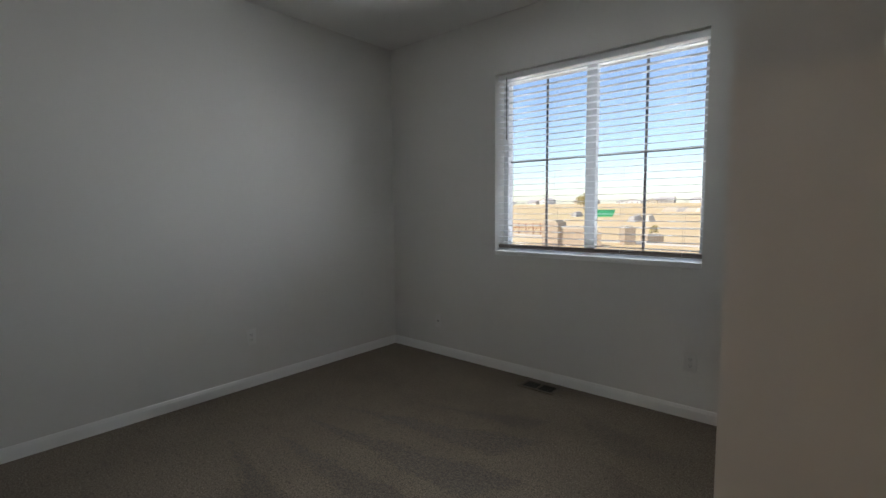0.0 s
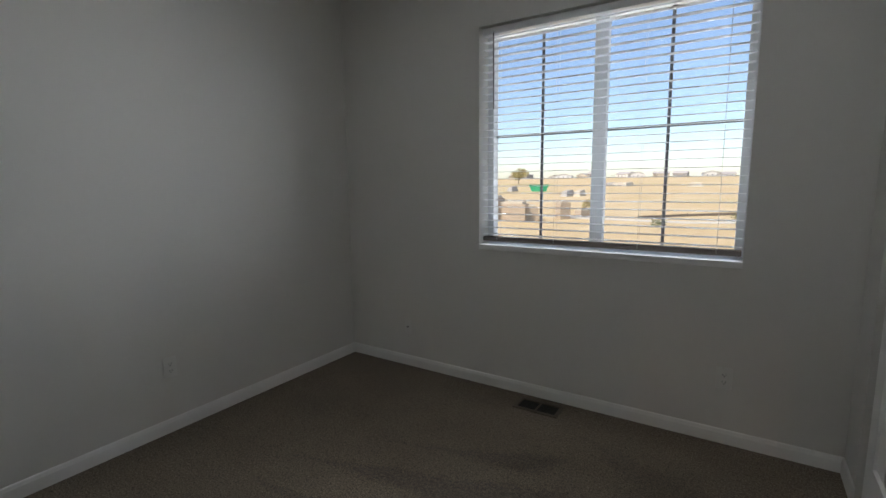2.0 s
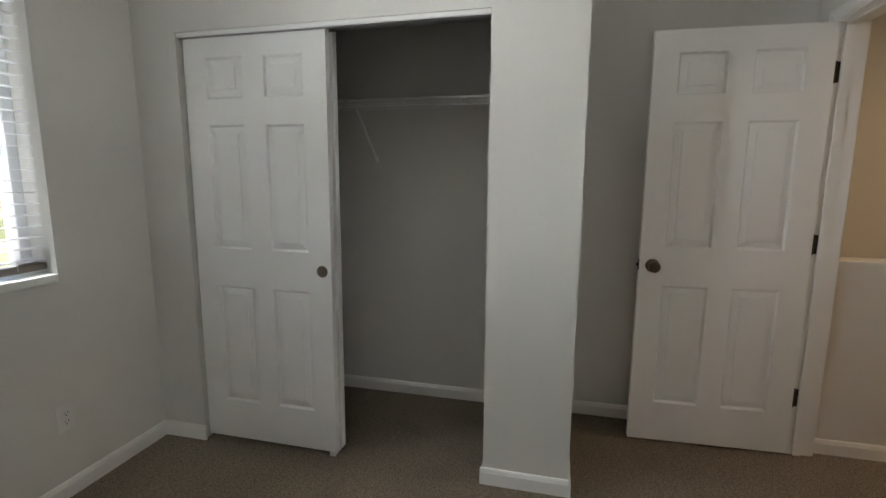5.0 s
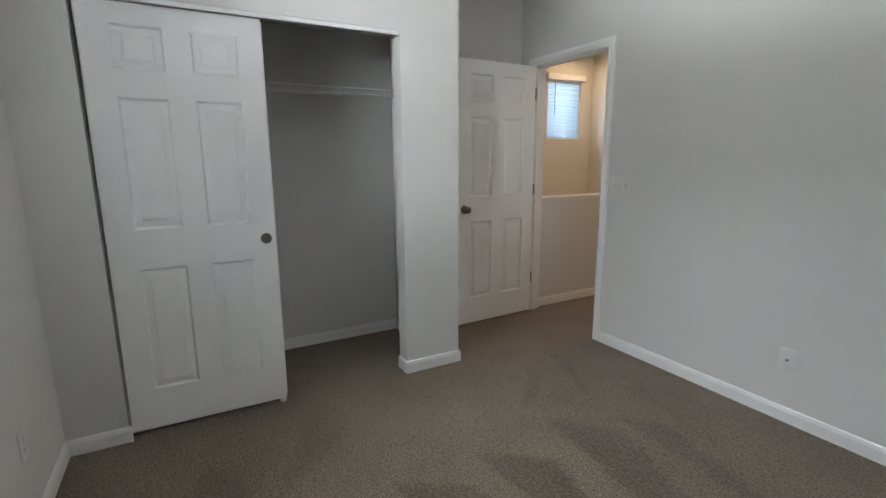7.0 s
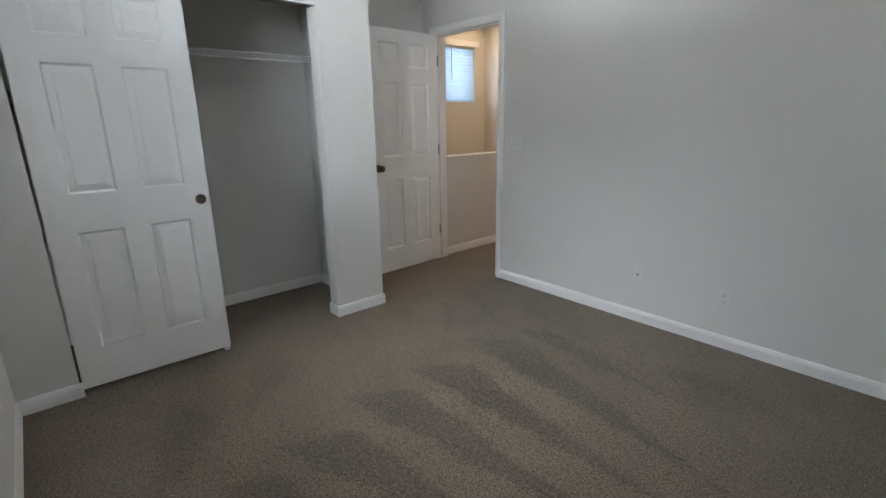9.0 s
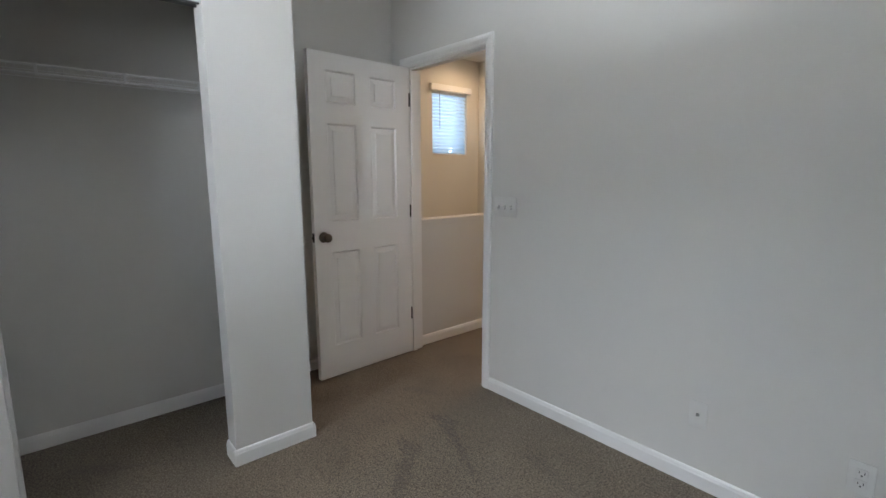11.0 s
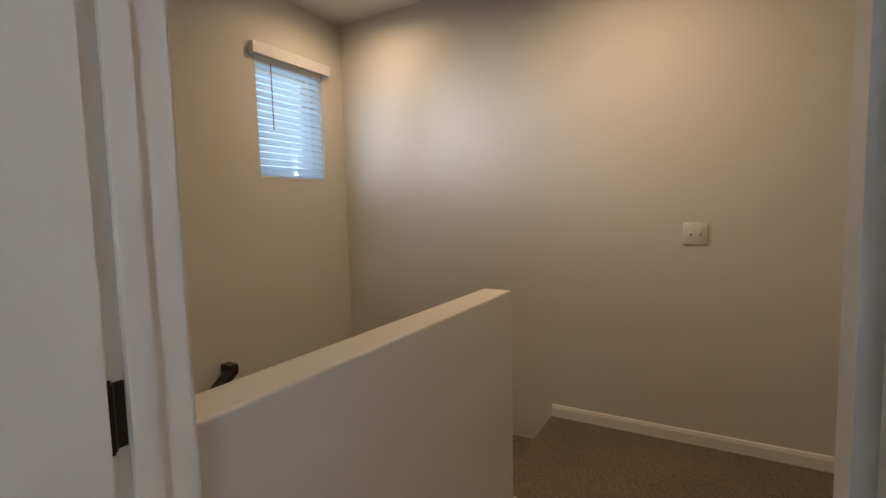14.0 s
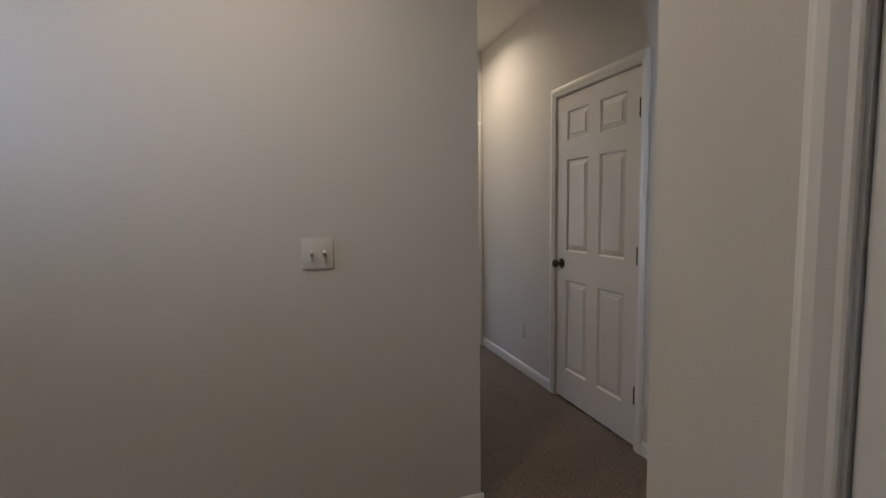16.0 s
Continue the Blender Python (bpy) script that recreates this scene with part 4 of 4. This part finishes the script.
def porch(parent, x0, x1, depth, z, posts):
    part("porch_roof", Shape().add([(x0 - 0.3, -depth - 0.3, z), (x1 + 0.3, -depth - 0.3, z), (x1 + 0.3, 0, z + 0.9), (x0 - 0.3, 0, z + 0.9), (x0 - 0.3, -depth - 0.3, z + 0.2), (x1 + 0.3, -depth - 0.3, z + 0.2), (x1 + 0.3, 0, z + 1.1), (x0 - 0.3, 0, z + 1.1)],
                              [(0, 1, 2, 3), (4, 5, 6, 7), (0, 1, 5, 4), (1, 2, 6, 5), (2, 3, 7, 6), (3, 0, 4, 7)]), SHINGLE, parent)
    for i in range(posts):
        x = x0 + (x1 - x0) * i / (posts - 1)
        part("porch_post", Shape().box(x - 0.2, -depth - 0.2, 0, x + 0.2, -depth + 0.2, z + 0.05), STUCCO_WHITE, parent)
    part("porch_deck", Shape().box(x0 - 0.3, -depth - 0.3, 0, x1 + 0.3, 0, 0.35), PAVE, parent)


def house_place(x, y, turn):
    return pose(x, y, ground_z(x, y) - 0.2, 0, 0, turn)


# single-storey house with a gabled porch
h = thing("house", "cream single-storey house with a grey shingle roof", "house", house_place(24.5, 97, -14), "houses")
part("wall", gable_body(0, 11, 0, 9, 0, 3.2, 2.3, "x"), STUCCO, h)
part("roof", gable_roof(0, 11, 0, 9, 3.2, 2.3, "x"), SHINGLE, h)
part("front_gable_wall", gable_body(-1, 5, -3, 0.5, 0, 3.1, 1.9, "y"), STUCCO, h, "cream gabled wing")
part("front_gable_roof", gable_roof(-1, 5, -3, 3.5, 3.1, 1.9, "y"), SHINGLE, h)
for x, w in ((0.7, 1.4), (3.2, 1.4)):
    facade_window(h, x, -3.0, 0.9, w, 1.6)
facade_window(h, 8.5, 0, 1.0, 1.2, 1.4)
# ochre two-storey house
h = thing("house", "ochre and cream two-storey house with a porch", "house", house_place(35.0, 95, -16), "houses")
part("wall", gable_body(0, 12, 0, 9, 0, 5.6, 2.6, "x"), STUCCO, h)
part("roof", gable_roof(0, 12, 0, 9, 5.6, 2.6, "x"), SHINGLE, h)
part("front_gable_wall", gable_body(0.4, 5.4, -1.5, 1, 0, 5.6, 2.4, "y"), STUCCO_YELLOW, h, "ochre gabled wing")
part("front_gable_roof", gable_roof(0.4, 5.4, -1.5, 4, 5.6, 2.4, "y"), SHINGLE, h)
facade_window(h, 2.9, -1.5, 3.7, 2.0, 1.5)
facade_window(h, 8.6, 0, 3.7, 1.4, 1.3)
facade_window(h, 10.8, 0, 3.7, 0.9, 1.3)
porch(h, 0.2, 8.5, 2.6, 2.5, 4)
facade_window(h, 3.0, -1.5, 0.6, 1.4, 1.6)
part("door", Shape().box(6.2, -0.08, 0.35, 7.2, 0.03, 2.5), STUCCO_WHITE, h)
# cream house behind, gable end towards the lawn
h = thing("house", "cream two-storey house with a pointed gable", "house", house_place(47.5, 88.5, -18), "houses")
part("wall", gable_body(-4.2, 4.2, 0, 11, 0, 5.7, 2.9, "y"), STUCCO, h)
part("roof", gable_roof(-4.2, 4.2, 0, 11, 5.7, 2.9, "y"), SHINGLE, h)
facade_window(h, 0, 0, 3.6, 2.4, 1.4)
porch(h, -4, 1.5, 2.2, 2.6, 3)
facade_window(h, -2.6, 0, 0.7, 1.2, 1.6)
# grey house with three-part window
h = thing("house", "grey two-storey house with a broad front gable", "house", house_place(55.5, 83, -22), "houses")
part("wall", gable_body(-5.5, 6, 0, 9, 0, 5.4, 2.9, "x"), STUCCO_GREY, h)
part("roof", gable_roof(-5.5, 6, 0, 9, 5.4, 2.9, "x"), SHINGLE, h)
part("front_gable_wall", gable_body(-1.5, 5, -1.2, 1, 0, 5.2, 2.0, "y"), STUCCO, h, "cream front gable")
part("front_gable_roof", gable_roof(-1.5, 5, -1.2, 4, 5.2, 2.0, "y"), SHINGLE, h)
facade_window(h, 1.7, -1.2, 3.5, 2.6, 1.5)
porch(h, -5.0, 4.5, 2.4, 2.5, 4)
facade_window(h, -3.0, 0, 3.5, 1.2, 1.4)

# distant houses along the skyline
far_mats = (STUCCO_WHITE, STUCCO, STUCCO_GREY, STUCCO_WHITE)
for i in range(34):
    x = -300 + i * 14.5 + random.uniform(-5, 5)
    y = 395 + random.uniform(-45, 30) - 0.10 * abs(x + 60)
    w, hh = random.uniform(8, 15), random.uniform(2.0, 3.6)
    h = thing("distant_house", "pale house on the far edge of the field", "house", pose(x, y, ground_z(x, y) - 0.5, 0, 0, random.uniform(-25, 25)), "distant houses")
    al = random.choice("xy")
    part("wall", gable_body(-w / 2, w / 2, 0, 10, 0, hh, 1.5, al), far_mats[i % 4], h)
    part("roof", gable_roof(-w / 2, w / 2, 0, 10, hh, 1.5, al, 0.4, 0.3), SHINGLE_HAZY, h)
    for k in (-0.3, 0.0, 0.3):
        part("window", Shape().box(w * k - 0.4, -0.08, hh * 0.4, w * k + 0.4, 0.02, hh * 0.4 + 0.8), DARK_PANE, h)


def foliage(s, centre, rx, rz, count, size, rng):
    """Small leaf clumps scattered through an uneven crown."""
    lobes = [(Vector((rng.uniform(-0.55, 0.55) * rx, rng.uniform(-0.55, 0.55) * rx, rng.uniform(-0.5, 0.6) * rz)), rng.uniform(0.35, 0.6)) for _ in range(9)]
    for _ in range(count):
        o, k = rng.choice(lobes)
        d = Vector((rng.gauss(0, 1), rng.gauss(0, 1), rng.gauss(0, 1))).normalized() * (rng.random() ** 0.4)
        c = Vector(centre) + o + Vector((d.x * rx * k, d.y * rx * k, d.z * rz * k))
        r = Euler((rng.uniform(0, 6.3), rng.uniform(0, 6.3), rng.uniform(0, 6.3))).to_matrix()
        e = size * rng.uniform(0.6, 1.3)
        s.add([c + r @ Vector(q) * e for q in ((-0.5, -0.3, 0), (0.5, -0.35, 0.1), (0.6, 0.3, 0), (-0.4, 0.4, 0.12))], [(0, 1, 2, 3)])
    return s


def tree(x, y, height, width, leaf_mat, label, seed, count=500, name="tree", cat="tree"):
    rng = random.Random(seed)
    z = ground_z(x, y)
    ob = thing(name, label, cat, pose(x, y, z))
    s = Shape()
    trunk_h = height * (0.45 if name == "tree" else 0.25)
    r = 0.03 * height * (0.6 if name == "tree" else 0.3)
    s.lathe(pose(0, 0, -0.1), [(r * 1.3, 0), (r, 0.2 * trunk_h), (r * 0.75, trunk_h), (r * 0.2, height * 0.8)], 8)
    for _ in range(7):
        a = rng.uniform(0, 6.3)
        z0_ = trunk_h * rng.uniform(0.5, 1.2)
        s.rod((0, 0, z0_), (math.cos(a) * width * 0.35, math.sin(a) * width * 0.35, z0_ + height * rng.uniform(0.15, 0.35)), r * 0.3, 5)
    part("trunk", s, BARK, ob)
    part("crown", foliage(Shape(), (0, 0, height * 0.62), width * 0.5, height * 0.40, count, height * 0.075, rng), leaf_mat, ob)


tree(-89, 204, 8.5, 10, LEAF_YELLOW, "autumn tree turning yellow in the field", 1, 900)
tree(-17, 62.5, 1.9, 1.3, LEAF_YELLOW, "young staked tree in dry grass", 2, 260)
tree(7.6, 80, 2.3, 2.6, LEAF_YELLOW, "yellow-leaved young tree in dry grass", 3, 400)
tree(3.2, 60, 1.9, 1.2, LEAF_YELLOW, "thin young tree beside the lamp", 4, 220)
for i, (x, y, hgt, wid) in enumerate(((0.5, 47, 1.6, 2.0), (7.6, 50, 1.7, 2.2), (9.5, 53, 1.5, 1.9), (-5.5, 44, 1.2, 2.0), (12.5, 56, 1.6, 2.6), (17, 60, 1.5, 2.8), (22, 66, 1.8, 3.0), (4.5, 43, 1.0, 1.6), (27, 62, 1.6, 2.6), (33, 68, 1.9, 2.6))):
    tree(x, y, hgt, wid, (LEAF_GREEN, LEAF_YELLOW, LEAF_DARK)[i % 3], "rounded landscape shrub in dry grass", 20 + i, 260, "shrub", "shrub")
for i in range(26):
    x = -260 + i * 17 + random.uniform(-6, 6)
    tree(x, 372 + random.uniform(-20, 20) - 0.1 * abs(x + 60), random.uniform(2.0, 3.2), random.uniform(3, 5.5), LEAF_HAZY, "olive tree on the skyline, colour paled for haze", 60 + i, 120)

# street lamp
lx, ly = 2.05, 30.0
lz = ground_z(lx, ly)
lamp = thing("street_lamp", "tall brown pole lamp with box heads", "street lamp", pose(lx, ly, lz))
part("pole", Shape().lathe(Matrix(), [(0.09, 0), (0.09, 0.3), (0.062, 0.32), (0.05, 6.1)], 12), POLE, lamp)
part("head", Shape().chamfer(-0.22, -0.30, 6.04, 0.22, 0.20, 6.20, 0.02), POLE, lamp, "flat box lamp head")
part("lens", Shape().box(-0.16, -0.24, 6.025, 0.16, 0.12, 6.04), PAVE, lamp)

# low cloth fence on stakes
fence = thing("silt_fence", "low dark cloth fence on stakes", "fence")
line = [(-9.5, 56.8), (-5, 62), (0, 66.5), (5, 70.5), (10, 75), (18, 82), (24, 86)]
for (xa, ya), (xb, yb_) in zip(line, line[1:]):
    za, zb = ground_z(xa, ya), ground_z(xb, yb_)
    part("cloth", Shape().add([(xa, ya, za), (xb, yb_, zb), (xb, yb_, zb + 0.32), (xa, ya, za + 0.3), (xa, ya + 0.04, za), (xb, yb_ + 0.04, zb), (xb, yb_ + 0.04, zb + 0.32), (xa, ya + 0.04, za + 0.3)],
                              [(0, 1, 2, 3), (4, 5, 6, 7), (0, 1, 5, 4), (3, 2, 6, 7), (0, 3, 7, 4), (1, 2, 6, 5)]), SILT, fence)
    part("stake", Shape().box(xa - 0.03, ya - 0.06, za - 0.1, xa + 0.03, ya, za + 0.5), BARK, fence)

# rusty panel fence
rf = thing("steel_fence", "rust-red steel panel fence", "fence", pose(-35.4, 63.2, ground_z(-35, 63), 0, 0, 5))
for i in range(6):
    x = -3.0 + 1.2 * i
    part("post", Shape().box(x - 0.05, -0.05, -0.1, x + 0.05, 0.05, 1.75), RUST, rf)
    if i < 5:
        for z in (0.35, 1.0, 1.6):
            part("rail", Shape().box(x + 0.05, -0.03, z, x + 1.15, 0.03, z + 0.07), RUST, rf)
        part("brace", Shape().sweep([(-0.03, -0.03), (0.03, -0.03), (0.03, 0.03), (-0.03, 0.03)], (x + 0.05, 0, 0.42), (x + 1.15, 0, 1.55), (0, 1, 0), (-0.7, 0, 0.7)), RUST, rf)

# stacked pale blocks and site clutter
for i, (x, y, w, d_, hgt) in enumerate(((-23.2, 47.5, 2.0, 2.0, 2.6), (-21.2, 48.5, 3.2, 2.4, 1.9), (-19.6, 49.5, 1.8, 1.6, 1.5), (-24.6, 50.5, 1.5, 1.5, 1.7), (-17.0, 53, 1.3, 1.2, 1.9), (-15.6, 57, 2.4, 1.2, 0.8))):
    z = ground_z(x, y)
    b = thing("block_stack", "stack of pale building blocks on bare ground", "building material", pose(x, y, z, 0, 0, 12 * i), "block stacks")
    part("stack", Shape().chamfer(-w / 2, -d_ / 2, -0.05, w / 2, d_ / 2, hgt, 0.04), BLOCKS, b)
    part("top_course", Shape().chamfer(-w / 2 + 0.1, -d_ / 2 + 0.05, hgt, w / 2 - 0.3, d_ / 2 - 0.1, hgt + 0.25, 0.03), STUCCO, b)
x, y = -54, 140
d_ = thing("waste_skip", "green steel waste skip in the field", "skip", pose(x, y, ground_z(x, y), 0, 0, 20))
part("body", Shape().add([(-2.2, -1, 0), (2.2, -1, 0), (2.2, 1, 0), (-2.2, 1, 0), (-3, -1.1, 2), (3, -1.1, 2), (3, 1.1, 2), (-3, 1.1, 2)], [(0, 1, 2, 3), (4, 5, 6, 7), (0, 1, 5, 4), (1, 2, 6, 5), (2, 3, 7, 6), (3, 0, 4, 7)]), GREEN_STEEL, d_)
part("rim", Shape().box(-3.1, -1.2, 2.0, 3.1, 1.2, 2.12), GREEN_STEEL, d_)
for i, (x, y) in enumerate(((-36, 113), (-33.5, 114.5), (-47, 184), (-43, 185), (-40, 184), (-37, 186), (20, 190), (26, 192), (32, 195), (-62, 138), (-14, 180), (8, 170))):
    z = ground_z(x, y)
    w = random.uniform(1.6, 3.4)
    p = thing("material_pile", "pale pile of building material far off", "building material", pose(x, y, z, 0, 0, random.uniform(0, 90)), "material piles")
    part("pile", Shape().add([(-w, -1, 0), (w, -1, 0), (w, 1, 0), (-w, 1, 0), (-w * 0.7, -0.6, 1.3), (w * 0.6, -0.6, 1.6), (w * 0.6, 0.6, 1.6), (-w * 0.7, 0.6, 1.3)], [(0, 1, 2, 3), (4, 5, 6, 7), (0, 1, 5, 4), (1, 2, 6, 5), (2, 3, 7, 6), (3, 0, 4, 7)]), STUCCO if i % 3 else STUCCO_GREY, p)
x, y = 6.7, 62.5
bt = thing("tarpaulin", "blue tarpaulin over a low pile", "tarpaulin", pose(x, y, ground_z(x, y), 0, 0, 8) @ Matrix.Scale(0.58, 4))
part("cover", Shape().add([(-1.9, -0.8, 0), (1.9, -0.8, 0), (1.9, 0.8, 0), (-1.9, 0.8, 0), (-1.4, -0.4, 0.6), (1.3, -0.5, 0.75), (1.3, 0.5, 0.75), (-1.4, 0.4, 0.6)], [(0, 1, 2, 3), (4, 5, 6, 7), (0, 1, 5, 4), (1, 2, 6, 5), (2, 3, 7, 6), (3, 0, 4, 7)]), BLUE, bt)
x, y = 11.6, 40.0
bs = thing("lawn_sign", "small white sign standing in the lawn", "sign", pose(x, y, ground_z(x, y), 0, 0, -18))
part("board", Shape().chamfer(-0.6, -0.03, 0.35, 0.6, 0.03, 1.1, 0.01), STUCCO_WHITE, bs)
for sx in (-0.5, 0.5):
    part("leg", Shape().box(sx - 0.03, -0.03, -0.05, sx + 0.03, 0.03, 0.35), STUCCO_WHITE, bs)
